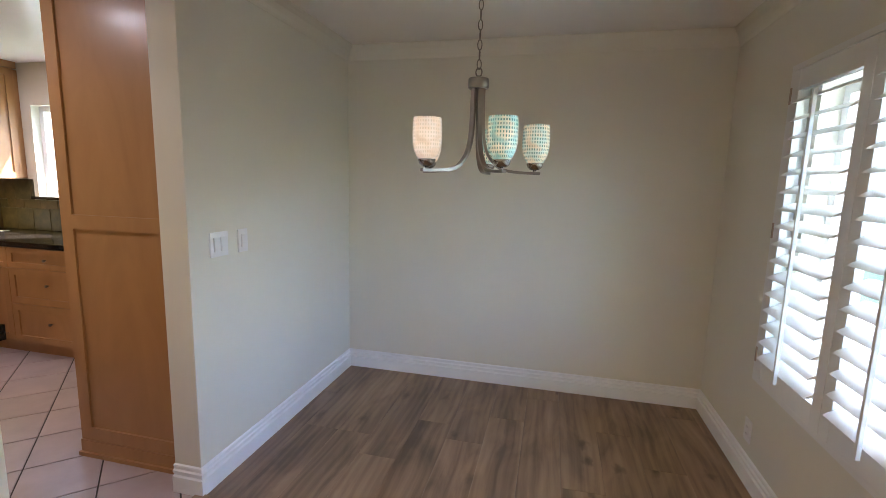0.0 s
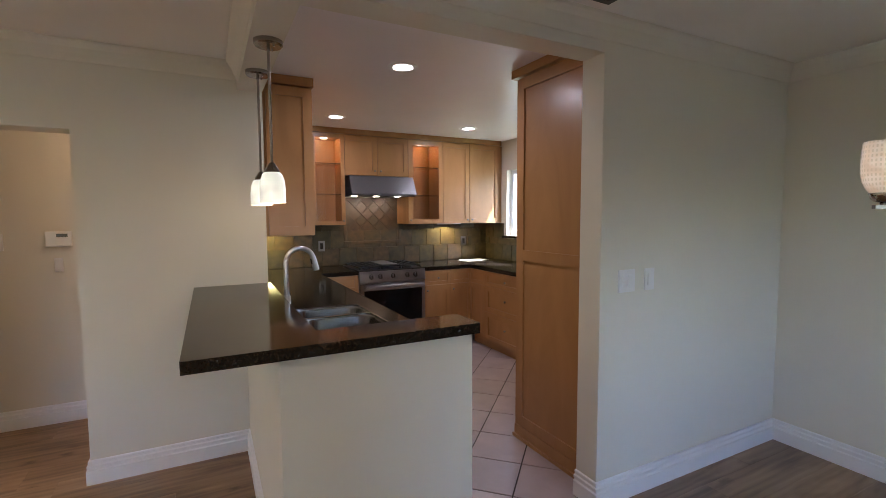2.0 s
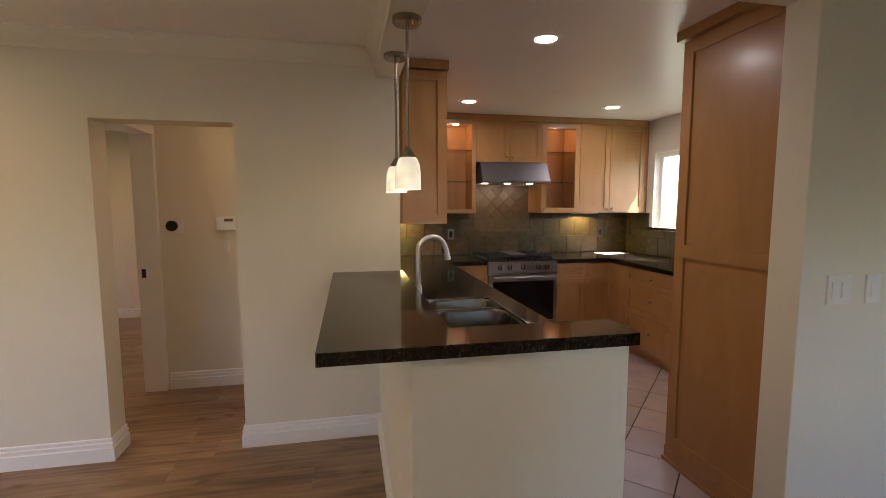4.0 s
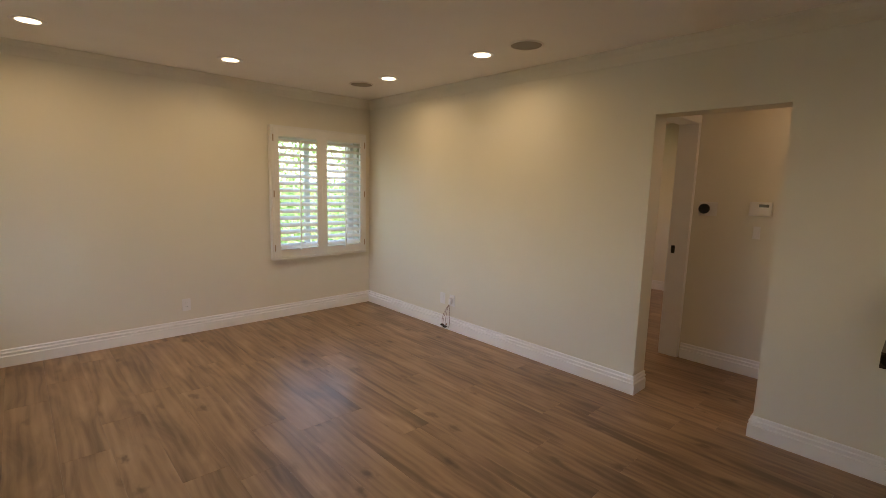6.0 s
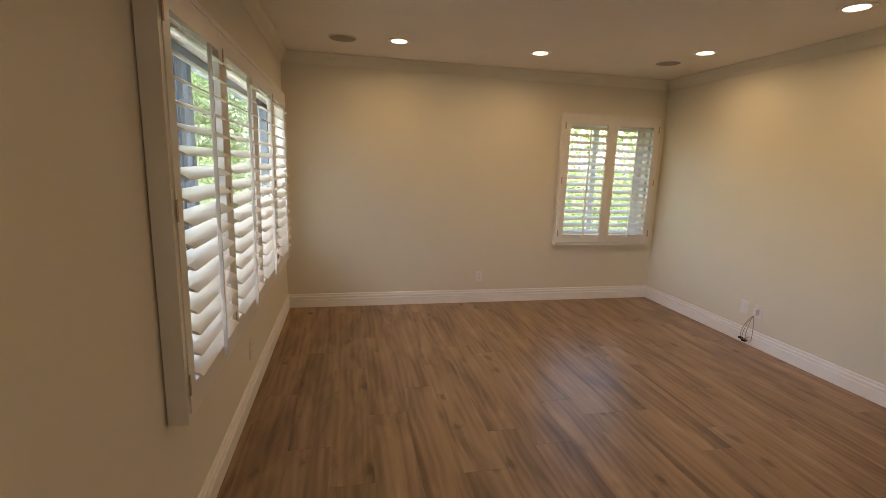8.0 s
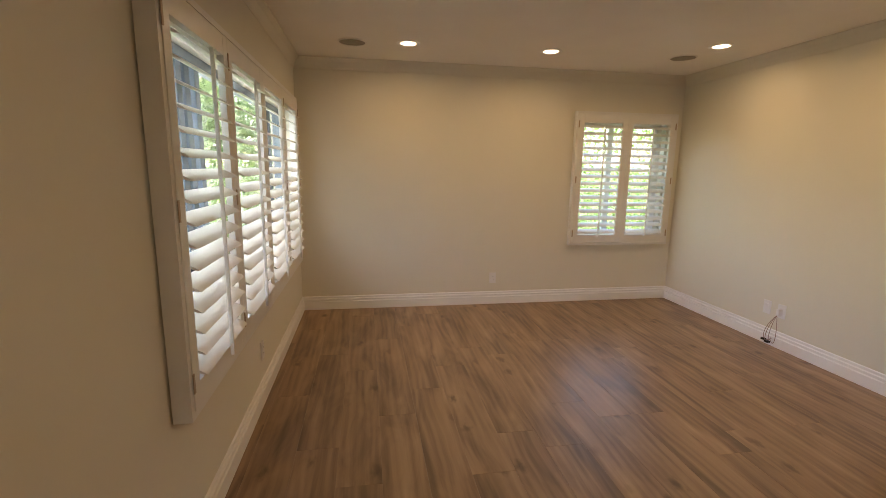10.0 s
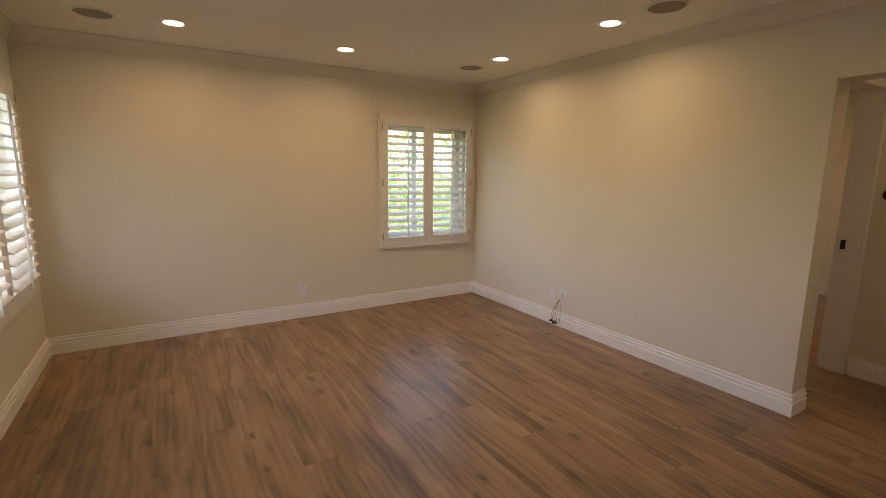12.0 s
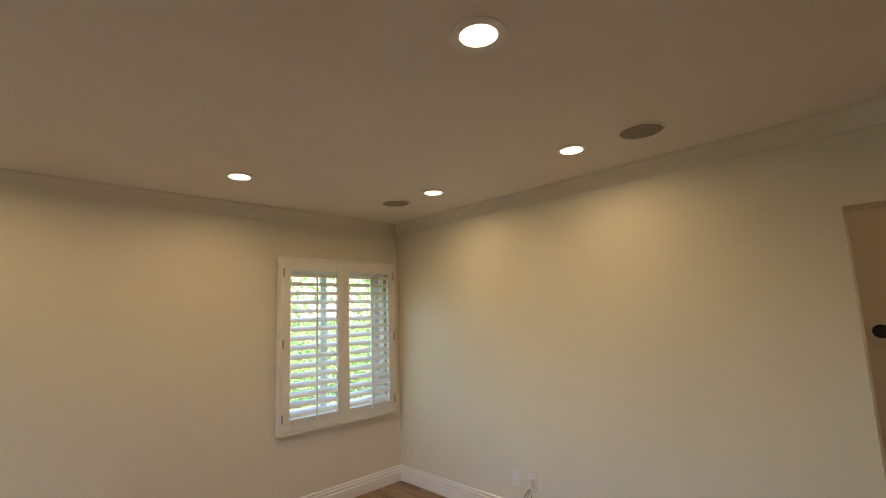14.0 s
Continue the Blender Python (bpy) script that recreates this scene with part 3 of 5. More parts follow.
part("window_frame", boxes((0.0, 0.05, 0.07, 0.13, 0, kh), (kw - 0.05, kw, 0.07, 0.13, 0, kh), (0.05, kw - 0.05, 0.07, 0.13, 0, 0.06), (0.05, kw - 0.05, 0.07, 0.13, kh - 0.05, kh), (0.48, 0.53, 0.075, 0.125, 0.06, kh - 0.05)), M_TRIM, kwin)
part("window_sill", boxes((-0.05, kw + 0.05, -0.04, 0.069, -0.03, -0.002), bevel=0.004), M_GRANITE, kwin, "black granite sill")
for a, b in ((0.05, 0.48), (0.53, kw - 0.05)):
    part("pane", boxes((a, b, 0.098, 0.102, 0.06, kh - 0.05)), M_PANE, kwin).visible_shadow = False


# ---- plantation shutters ----
def shutter(m, widths, h, label, hinged, top_gap=0.006):
    """A framed run of louvred panels; local x across, -y into the room."""
    w = sum(widths) + 0.05
    o = thing("plantation_shutter", label, "shutter", m, "plantation shutters")
    bm = ring(0, w, 0, h, 0.025, 0.025, -0.068, -0.006)
    back = ring(0.014, w - 0.014, 0.014, h - 0.014, 0.01, 0.01, -0.007, 0.0)
    me = bpy.data.meshes.new("lip")
    back.to_mesh(me)
    bm.from_mesh(me)
    part("frame", bm, M_SHUT, o)
    x = 0.025
    slats = {}
    for i, pw in enumerate(widths):
        g, st, ra = 0.001, 0.058, 0.085
        x0, x1, z0, z1 = x + g, x + pw - g, 0.028, h - 0.025 - top_gap
        j = 0.0008
        p = part("panel", boxes((x0, x0 + st, -0.072, -0.044, z0, z1), (x1 - st, x1, -0.072, -0.044, z0, z1), (x0 + st + j, x1 - st - j, -0.0715, -0.0445, z0, z0 + ra), (x0 + st + j, x1 - st - j, -0.0715, -0.0445, z1 - ra, z1), bevel=0.0012), M_SHUT, o)
        lw = x1 - x0 - 2 * st - 0.004
        n = round((z1 - z0 - 2 * ra) / 0.075)
        step = (z1 - z0 - 2 * ra) / n
        if round(lw, 4) not in slats:
            bm = bmesh.new()
            prof = [(-0.0445, 0), (-0.03, 0.0042), (0, 0.0058), (0.03, 0.0042), (0.0445, 0), (0.03, -0.0042), (0, -0.0058), (-0.03, -0.0042)]
            t = radians(24)
            ends = [[bm.verts.new((xx, a * math.cos(t) - b * math.sin(t), a * math.sin(t) + b * math.cos(t))) for a, b in prof] for xx in (-lw / 2, lw / 2)]
            for k in range(8):
                bm.faces.new((ends[0][k], ends[0][(k + 1) % 8], ends[1][(k + 1) % 8], ends[1][k]))
            bm.faces.new(ends[0]), bm.faces.new(ends[1])
            slats[round(lw, 4)] = mesh(bm, "louver", M_SHUT, True)
        for k in range(n):
            s = new("louver", slats[round(lw, 4)])
            s.parent = p
            s.location = ((x0 + x1) / 2, -0.058, z0 + ra + step * (k + 0.5))
        part("tilt_rod", boxes(((x0 + x1) / 2 - 0.006, (x0 + x1) / 2 + 0.006, -0.114, -0.100, z0 + ra - 0.02, z1 - ra - 0.03), bevel=0.002), M_SHUT, p)
        for hz, left in [(hz, left) for hz in (0.13, h / 2, h - 0.13) for k, left in hinged if k == i]:
            hx = x0 - 0.002 if left else x1 + 0.002
            part("hinge", boxes((hx - 0.006, hx + 0.006, -0.076, -0.0725, hz - 0.035, hz + 0.035)), M_HINGE, p, "dull brass hinge")
        x += pw
    return o


shutter(pose(XE, -0.735, 0.59, 0, 0, -90), [0.665, 0.685, 0.68, 0.68], 1.43, "white wooden plantation shutters, louvres tilted open, on the long window", [(0, True), (1, True), (3, True), (3, False)])
shutter(pose(XE, 3.395, 0.59, 0, 0, -90), [0.54, 0.54, 0.54], 1.43, "white wooden plantation shutters, louvres tilted open, in the dining corner", [(0, True), (2, True), (2, False)])
shutter(pose(-0.555, YS, 0.64, 0, 0, 180), [0.55, 0.55], 1.40, "white two-panel plantation shutters with louvres half open", [(0, True), (1, False)], 0.0015)


# ---- ceiling fixtures ----
def downlight(x, y, lens):
    o = thing("downlight", "round recessed ceiling downlight with white trim, lit", "downlight", pose(x, y, CEIL), "ceiling downlights")
    part("trim_ring", lathe([(0.063, -0.001), (0.063, -0.004), (0.090, -0.006), (0.096, -0.003), (0.096, 0.0)], 32), M_TRIM, o, smooth=True)
    part("lens", lathe([(0.0, -0.0035), (0.0635, -0.0035), (0.0635, -0.001)], 32), lens, o, "glowing frosted lens", True)


for x, y in LIVING_LIGHTS:
    downlight(x, y, M_LED)
# unseen fixtures to go with the added hall and bedroom fill
for x, y, watts in FILL_LIGHTS:
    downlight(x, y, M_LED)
for x, y in KITCHEN_LIGHTS:
    downlight(x, y, M_LEDK)
for x, y in ((-1.255, -1.134), (1.69, -3.205), (-1.20, -3.095)):
    o = thing("ceiling_speaker", "round in-ceiling speaker with grey cloth grille", "speaker", pose(x, y, CEIL), "ceiling speakers")
    part("rim", lathe([(0.104, -0.002), (0.106, -0.008), (0.113, -0.008), (0.117, -0.003), (0.117, 0)], 36), M_CEIL, o, smooth=True)
    part("grille", lathe([(0, -0.006), (0.08, -0.0055), (0.105, -0.004), (0.105, 0)], 36), M_GREYPL, o, smooth=True)


vent = thing("ceiling_vent", "dark metal slatted air vent in the dining ceiling", "air vent", pose(-0.05, 2.405, CEIL))
part("frame", grid([-0.15, -0.125, 0.125, 0.15], [-0.15, -0.125, 0.125, 0.15], {(i, j) for i in range(3) for j in range(3) if (i, j) != (1, 1)}, -0.008, 0.0, "xy"), M_VENT, vent)
# dark sheet put in place of the shade behind the slats
part("backing", boxes((-0.125, 0.125, -0.125, 0.125, -0.002, 0.0)), M_DARK, vent, "dark sheet standing in for the shaded duct")
for k in range(9):
    slat = part("slat", boxes((-0.1245, 0.1245, -0.011, 0.011, -0.001, 0.001)), M_VENT, vent)
    slat.matrix_basis = pose(0, -0.108 + 0.027 * k, -0.0065, 24)

# ---- chandelier ----
def smooth_line(points, steps):
    """A Catmull-Rom line through the points."""
    out = []
    for i in range(len(points) - 1):
        p0, p1, p2, p3 = points[max(i - 1, 0)], points[i], points[i + 1], points[min(i + 2, len(points) - 1)]
        for k in range(steps):
            u = k / steps
            out.append(tuple(0.5 * (2 * b + (c - a) * u + (2 * a - 5 * b + 4 * c - d) * u * u + (3 * b - a - 3 * c + d) * u ** 3) for a, b, c, d in zip(p0, p1, p2, p3)))
    return out + [points[-1]]


CHX, CHY, CHZ = 0.920, 2.684, 1.526
ch = thing("chandelier", "brushed nickel five-arm chandelier with mosaic glass shades", "chandelier", pose(CHX, CHY, CHZ))
part("hub", lathe([(0, 0.335), (0.006, 0.333), (0.013, 0.326), (0.035, 0.3235), (0.0365, 0.321), (0.0365, 0.292), (0.034, 0.289), (0, 0.289)], 28), M_NICKEL, ch, smooth=True)
part("loop", tube(bmesh.new(), [(0.011 * math.cos(a), 0, 0.345 + 0.014 * math.sin(a)) for a in [i * math.pi / 8 for i in range(17)]], 0.0025, 8), M_NICKEL, ch, smooth=True)
links = int((CEIL - CHZ - 0.388) / 0.031)
for k in range(links + 1):
    bm = bmesh.new()
    link_line = [(0.0075 * math.cos(i * math.pi / 8), 0, 0.017 * math.sin(i * math.pi / 8)) for i in range(17)]
    tube(bm, link_line, 0.0019, 6)
    l = part("chain_link", bm, M_NICKEL, ch, smooth=True, at=(0, 0, 0.371 + 0.031 * k * (CEIL - CHZ - 0.388) / (0.031 * links)))
    l.rotation_euler = (0, 0, radians(90 * (k % 2) + 20))
part("ceiling_canopy", lathe([(0, CEIL - CHZ - 0.035), (0.02, CEIL - CHZ - 0.033), (0.06, CEIL - CHZ - 0.01), (0.065, CEIL - CHZ)], 28), M_NICKEL, ch, smooth=True)
SHADES = [M_SHADE_C, M_SHADE_B, M_SHADE_A, M_SHADE_A, M_SHADE_B]
for k in range(5):
    a = radians(14 + 72 * k)
    c, s = math.cos(a), math.sin(a)
    prof = [(0.020, 0.292), (0.021, 0.20), (0.026, 0.12), (0.042, 0.062), (0.075, 0.022), (0.11, 0.006), (0.16, 0.0), (0.235, -0.002)]
    prof = smooth_line(prof, 4)
    bm = bmesh.new()
    lo = []
    for i, (r, z) in enumerate(prof):
        w, d = 0.0095 - 0.002 * i / len(prof), 0.005
        p, q = prof[max(i - 1, 0)], prof[min(i + 1, len(prof) - 1)]
        tr, tz = q[0] - p[0], q[1] - p[1]
        ln = math.hypot(tr, tz)
        nr, nz = -tz / ln * d, tr / ln * d
        lo.append([bm.verts.new(((r + sg * nr) * c - t * s, (r + sg * nr) * s + t * c, z + sg * nz)) for sg, t in ((-1, -w), (-1, w), (1, w), (1, -w))])
    for u, v in zip(lo, lo[1:]):
        for i in range(4):
            bm.faces.new((u[i], u[(i + 1) % 4], v[(i + 1) % 4], v[i]))
    bm.faces.new(lo[0]), bm.faces.new(lo[-1])
    arm = part("arm", bm, M_NICKEL, ch, smooth=True)
    part("cup", lathe([(0.0, -0.004), (0.006, 0.0), (0.007, 0.007), (0.018, 0.010), (0.026, 0.018), (0.030, 0.030), (0.029, 0.033), (0, 0.033)], 24), M_CUP, arm, smooth=True, at=(0.215 * c, 0.215 * s, 0.002))
    sh = [(0.026, 0.030), (0.037, 0.042), (0.046, 0.062), (0.0505, 0.085), (0.0515, 0.115), (0.0505, 0.142), (0.0485, 0.166), (0.0455, 0.166), (0.0475, 0.142), (0.0485, 0.115), (0.0475, 0.087), (0.043, 0.065), (0.034, 0.046), (0.024, 0.034)]
    sh = [(r * 0.95, z) for r, z in sh]
    part("shade", lathe(sh, 32), SHADES[k], arm, "mosaic pearl glass shade", True, at=(0.215 * c, 0.215 * s, 0.002))
    lamp("chandelier_bulb", 'POINT', (CHX + 0.215 * c, CHY + 0.215 * s, CHZ + 0.10), 0.013, (1.0, 0.80, 0.62), 0.02)

# ---- pendants over the bar ----
for x, y in PENDANTS:
    o = thing("pendant_lamp", "brushed nickel rod pendant with lit white glass bell shade", "pendant lamp", pose(x, y, HEAD), "pendants over the bar")
    part("canopy", lathe([(0.0, -0.028), (0.055, -0.026), (0.062, -0.018), (0.062, 0.0)], 28), M_SATIN, o, smooth=True)
    part("rod", tube(bmesh.new(), [(0, 0, -0.02), (0, 0, -0.54)], 0.0065, 10), M_SATIN, o, smooth=True)
    part("socket_cap", lathe([(0, -0.53), (0.012, -0.535), (0.020, -0.548), (0.031, -0.566), (0.034, -0.578), (0, -0.58)], 24), M_SATIN, o, smooth=True)
    part("shade", lathe([(0.028, -0.572), (0.042, -0.585), (0.052, -0.612), (0.056, -0.65), (0.056, -0.715), (0.053, -0.715), (0.053, -0.65), (0.049, -0.614), (0.04, -0.589), (0.026, -0.577)], 32), M_PSHADE, o, "glowing white glass bell shade", True)
    for sx in (-0.03, 0.03):
        part("screw", lathe([(0, -0.034), (0.004, -0.033), (0.004, -0.024)], 10), M_CHROME, o, smooth=True, at=(sx, 0.02, 0))


# ---- kitchen cabinets ----
def door(parent, x0, x1, z0, z1, knob=None, st=0.058, pane=False, name="door", mid=None):
    """A shaker front, 20 mm thick, its face at local y = -0.02."""
    g = 0.0015
    x0, x1, z0, z1 = x0 + g, x1 - g, z0 + g, z1 - g
    d = part(name, ring(x0, x1, z0, z1, st, st, -0.02, -0.001, [mid] if mid else []), M_MAPLE, parent)
    if pane:
        part("pane", boxes((x0 + st, x1 - st, -0.012, -0.009, z0 + st, z1 - st)), M_CABGLASS, d, "clear glass").visible_shadow = False
    else:
        part("inner_panel", boxes((x0 + st - 0.002, x1 - st + 0.002, -0.009, -0.002, z0 + st - 0.002, z1 - st + 0.002)), M_MAPLE, d)
    if knob:
        k = part("knob", lathe([(0, 0.026), (0.009, 0.025), (0.0125, 0.019), (0.011, 0.013), (0.005, 0.009), (0.0045, 0.0)], 16), M_NICKEL, d, "brushed nickel knob", True)
        k.matrix_basis = pose(knob[0], -0.02, knob[1], 90)
    return d


def upper(m, w, z0, z1, depth, fronts, label, open_box=False, crown=True, lit=None):
    o = thing("wall_cabinet", label, "wall cabinet", m, "wall cabinets")
    t = 0.018
    if open_box:
        part("body", boxes((0, t, 0, depth, z0, z1), (w - t, w, 0, depth, z0, z1), (t, w - t, 0, depth, z0, z0 + t), (t, w - t, 0, depth, z1 - t, z1), (t, w - t, depth - 0.01, depth, z0 + t, z1 - t)), M_MAPLE_IN, o)
        for f in (0.34, 0.68):
            zz = z0 + f * (z1 - z0)
            sf = part("shelf", boxes((t, w - t, 0.034, depth - 0.011, zz, zz + 0.007)), M_CABGLASS, o, "clear glass shelf")
            sf.visible_shadow = False
            part("edge", boxes((t, w - t, 0.03, 0.0335, zz, zz + 0.007)), M_EDGE, sf, "dark green glass edge")
    else:
        part("body", boxes((0, w, 0, depth, z0, z1)), M_MAPLE, o)
    for f in fronts:
        door(o, *f)
    return o


def facing_east(x, y):
    return pose(x, y, 0, 0, 0, 90)


UF, TOP = -3.58, 2.375      # front plane of the range-wall cabinets, top of doors
D = -KW + UF - 0.022
upper(facing_east(UF, 1.915), 0.355, 1.41, TOP, D, [(0, 0.355, 1.41, TOP, (0.335, 1.455), 0.042, True)], "honey maple glass-door wall cabinet lit from inside", True)
upper(facing_east(UF, 2.272), 0.734, 1.95, TOP, D, [(0, 0.367, 1.95, TOP, (0.335, 2.0), 0.055), (0.367, 0.734, 1.95, TOP, (0.40, 2.0), 0.055)], "honey maple two-door wall cabinet above the hood")
upper(facing_east(UF, 3.008), 0.447, 1.41, TOP, D, [(0, 0.447, 1.41, TOP, (0.025, 1.455), 0.055, True)], "honey maple glass-door wall cabinet lit from inside", True)
upper(facing_east(UF, 3.457), 0.80, 1.41, TOP, D, [(0, 0.365, 1.41, TOP, (0.333, 1.455)), (0.365, 0.80, 1.41, TOP, (0.40, 1.455))], "honey maple two-door wall cabinet with shaker fronts")
structure("cabinet_trim", boxes((KW + 0.002, UF + 0.030, 1.60, 4.285, TOP + 0.006, CEIL - 0.001), (KW + 0.002, UF + 0.004, 1.62, 4.28, TOP + 0.001, TOP + 0.006), (UF - 0.03, UF + 0.0, 4.259, 4.309, 1.41, TOP),
                                (UF - 0.03, UF + 0.0, 1.60, 1.913, 1.41, TOP)), M_MAPLE, "honey maple crown board and fillers over the cabinets")

# side-wall cabinet with its panelled end towards the bar
o = upper(pose(-1.925, KS + 0.004, 0, 0, 0, 90), 0.325, 1.374, 2.372, 1.62, [(0.025, 0.325, 1.374, 2.372, None, 0.062)], "tall honey maple wall cabinet with a panelled end")
part("crown_board", boxes((-0.002, 0.335, -0.03, 1.6, 2.379, 2.438)), M_MAPLE, o)

# pantry
pt = thing("pantry_cabinet", "tall honey maple pantry cabinet with panelled side", "pantry cabinet", pose(-1.150, 2.783, 0))
part("body", boxes((0.02, 0.675, 0, 0.60, 0.09, 2.43), (0.03, 0.675, 0.02, 0.60, 0.0, 0.09)), M_MAPLE, pt)
door(pt, 0.0, 0.675, 0.09, 2.38, None, 0.07, False, "side_panel", 1.245)
part("crown_board", boxes((-0.03, 0.675, -0.045, 0.6, 2.385, 2.438)), M_MAPLE, pt)
part("toe_board", boxes((-0.005, 0.675, -0.022, 0.0, 0.0, 0.088), (-0.012, 0.675, -0.034, -0.022, 0.0, 0.022)), M_MAPLE, pt)


def base(m, w, depth, fronts, label, high=0.888):
    o = thing("base_cabinet", label, "base cabinet", m, "base cabinets")
    part("body", boxes((0, w, 0, depth, 0.10, high)), M_MAPLE, o)
    part("plinth", boxes((0, w, 0.05, depth, 0, 0.10)), M_MAPLE, o)
    for f in fronts:
        door(o, *f)
    return o


BF = -3.32                   # base cabinet fronts on the range wall
BD = BF - KW - 0.004
R0, R1 = 2.325, 3.083        # range
base(facing_east(BF, 1.94), R0 - 1.943, BD, [(0, R0 - 1.943, 0.72, 0.885, (0.19, 0.80), 0.04), (0, R0 - 1.943, 0.11, 0.72, (0.05, 0.66))], "honey maple base cabinet with one drawer")
wr = 3.70 - R1 - 0.004
base(facing_east(BF, R1 + 0.003), wr, BD, [(0, 0.33, 0.72, 0.885, (0.165, 0.80), 0.04), (0.33, wr, 0.72, 0.885, None, 0.04), (0, 0.33, 0.11, 0.72, (0.03, 0.66)), (0.33, wr, 0.11, 0.72, (0.36, 0.66))], "honey maple base cabinet with drawer and doors")
base(pose(-3.316, 3.70, 0), 0.34, 0.60, [(0.0, 0.34, 0.72, 0.885, None, 0.04), (0.0, 0.34, 0.11, 0.72)], "honey maple corner base cabinet")
for k in range(2):
    base(pose(-2.974 + 0.80 * k, 3.70, 0), 0.796, 0.60, [(0, 0.796, 0.72, 0.885, (0.40, 0.80), 0.045), (0, 0.796, 0.43, 0.72, (0.40, 0.60), 0.055), (0, 0.796, 0.11, 0.43, (0.40, 0.29), 0.055)], "honey maple base cabinet with three wide drawers")
base(pose(-0.40, 1.90, 0, 0, 0, 180), 1.2, 0.62, [(0, 0.6, 0.11, 0.885, (0.55, 0.8)), (0.6, 1.2, 0.11, 0.885, (0.65, 0.8))], "honey maple sink base cabinet", 0.68)
base(pose(-1.602, 1.90, 0, 0, 0, 180), 1.72, 0.62, [(0, 0.57, 0.11, 0.885, (0.52, 0.8)), (0.57, 1.14, 0.11, 0.885, (0.62, 0.8))], "honey maple base cabinet under the side counter")

# ---- counters ----
CZ = 0.93
SX0, SX1, SY0, SY1 = -1.59, -0.74, 1.395, 1.80
ctr = thing("kitchen_counter", "polished black granite worktop along three sides", "worktop")
part("sink_side_slab", grid([KW + 0.002, SX0, SX1, -0.362], [KS + 0.002, SY0, SY1, 1.925], {(i, j) for i in range(3) for j in range(3) if (i, j) != (1, 1)}, 0.889, CZ, "xy"), M_GRANITE, ctr)
part("range_left_slab", boxes((KW + 0.002, -3.295, 1.9255, R0 - 0.002, 0.889, CZ)), M_GRANITE, ctr)
part("corner_slab", grid([KW + 0.002, -3.295, -1.36], [R1 + 0.002, 3.675, KN - 0.002], {(0, 0), (0, 1), (1, 1)}, 0.889, CZ, "xy"), M_GRANITE, ctr)
bar = thing("breakfast_bar_top", "thick polished black granite bar top on the half wall", "bar top")
bm = grid([XW + 0.001, -0.395, -0.205], [0.852, 1.288, 1.893], {(0, 0), (1, 0), (1, 1)}, 1.038, 1.08, "xy")
bmesh.ops.bevel(bm, geom=[e for e in bm.edges if e.is_manifold and e.calc_face_angle() > 1], offset=0.004, segments=2, affect='EDGES')
part("slab", bm, M_GRANITE, bar)

# ---- sink and tap ----
sink = thing("double_sink", "stainless steel undermount double bowl sink", "sink")


def bowl(x0, x1, y0, y1, z, deep, r):
    bm = bmesh.new()

    def loop(i, zz, rr):
        pts = []
        for cx, cy, a0 in ((x1 - i - rr, y1 - i - rr, 0), (x0 + i + rr, y1 - i - rr, 90), (x0 + i + rr, y0 + i + rr, 180), (x1 - i - rr, y0 + i + rr, 270)):
            for k in range(6):
                a = radians(a0 + 18 * k)
                pts.append(bm.verts.new((cx + rr * math.cos(a), cy + rr * math.sin(a), zz)))
        return pts
    rings = [loop(-0.015, z, r + 0.015), loop(0, z, r), loop(0.004, z - 0.01, r), loop(0.012, z - deep + 0.03, r), loop(0.04, z - deep, r * 0.8)]
    for a, b in zip(rings, rings[1:]):
        for k in range(24):
            bm.faces.new((a[k], a[(k + 1) % 24], b[(k + 1) % 24], b[k]))
    bm.faces.new(rings[-1])
    return bm


part("bowl", bowl(SX0 + 0.012, -1.33, SY0 + 0.012, SY1 - 0.012, CZ - 0.012, 0.17, 0.07), M_SINK, sink, smooth=True)
part("bowl", bowl(-1.30, SX1 - 0.012, SY0 + 0.012, SY1 - 0.012, CZ - 0.012, 0.21, 0.08), M_SINK, sink, smooth=True)
part("rim", boxes((SX0, SX1, SY0, SY0 + 0.008, CZ - 0.012, CZ + 0.001), (SX0, SX1, SY1 - 0.008, SY1, CZ - 0.012, CZ + 0.001), (SX0, SX0 + 0.008, SY0 + 0.008, SY1 - 0.008, CZ - 0.012, CZ + 0.001), (SX1 - 0.008, SX1, SY0 + 0.008, SY1 - 0.008, CZ - 0.012, CZ + 0.001), (-1.325, -1.305, SY0 + 0.008, SY1 - 0.008, CZ - 0.012, CZ - 0.006)), M_CHROME, sink, "bright steel rim")
tap = thing("kitchen_tap", "chrome pull-down kitchen tap with a high arched neck", "tap", pose(-1.50, 1.345, CZ, 0, 0, 8))
part("base", lathe([(0.026, 0), (0.026, 0.006), (0.021, 0.012), (0.021, 0.10), (0.017, 0.11)], 24), M_TAP, tap, smooth=True)
neck = [(0, 0, 0.10), (0, 0, 0.20), (0, 0, 0.30)] + [(0, 0.085 - 0.085 * math.cos(a), 0.30 + 0.085 * math.sin(a)) for a in [math.pi * i / 14 for i in range(1, 13)]]
part("neck", tube(bmesh.new(), neck, 0.0148, 16), M_TAP, tap, smooth=True)
e0 = Vector(neck[-1])
part("spray_head", tube(bmesh.new(), [e0, e0 + Vector((0, 0.008, -0.03)), e0 + Vector((0, 0.022, -0.09))], [0.0155, 0.0175, 0.019], 16), M_TAP, tap, smooth=True)
part("spray_button", tube(bmesh.new(), [e0 + Vector((0, -0.010, -0.018)), e0 + Vector((0, -0.003, -0.052))], 0.0085, 10), M_DARK, tap, "dark rubber spray button", True)
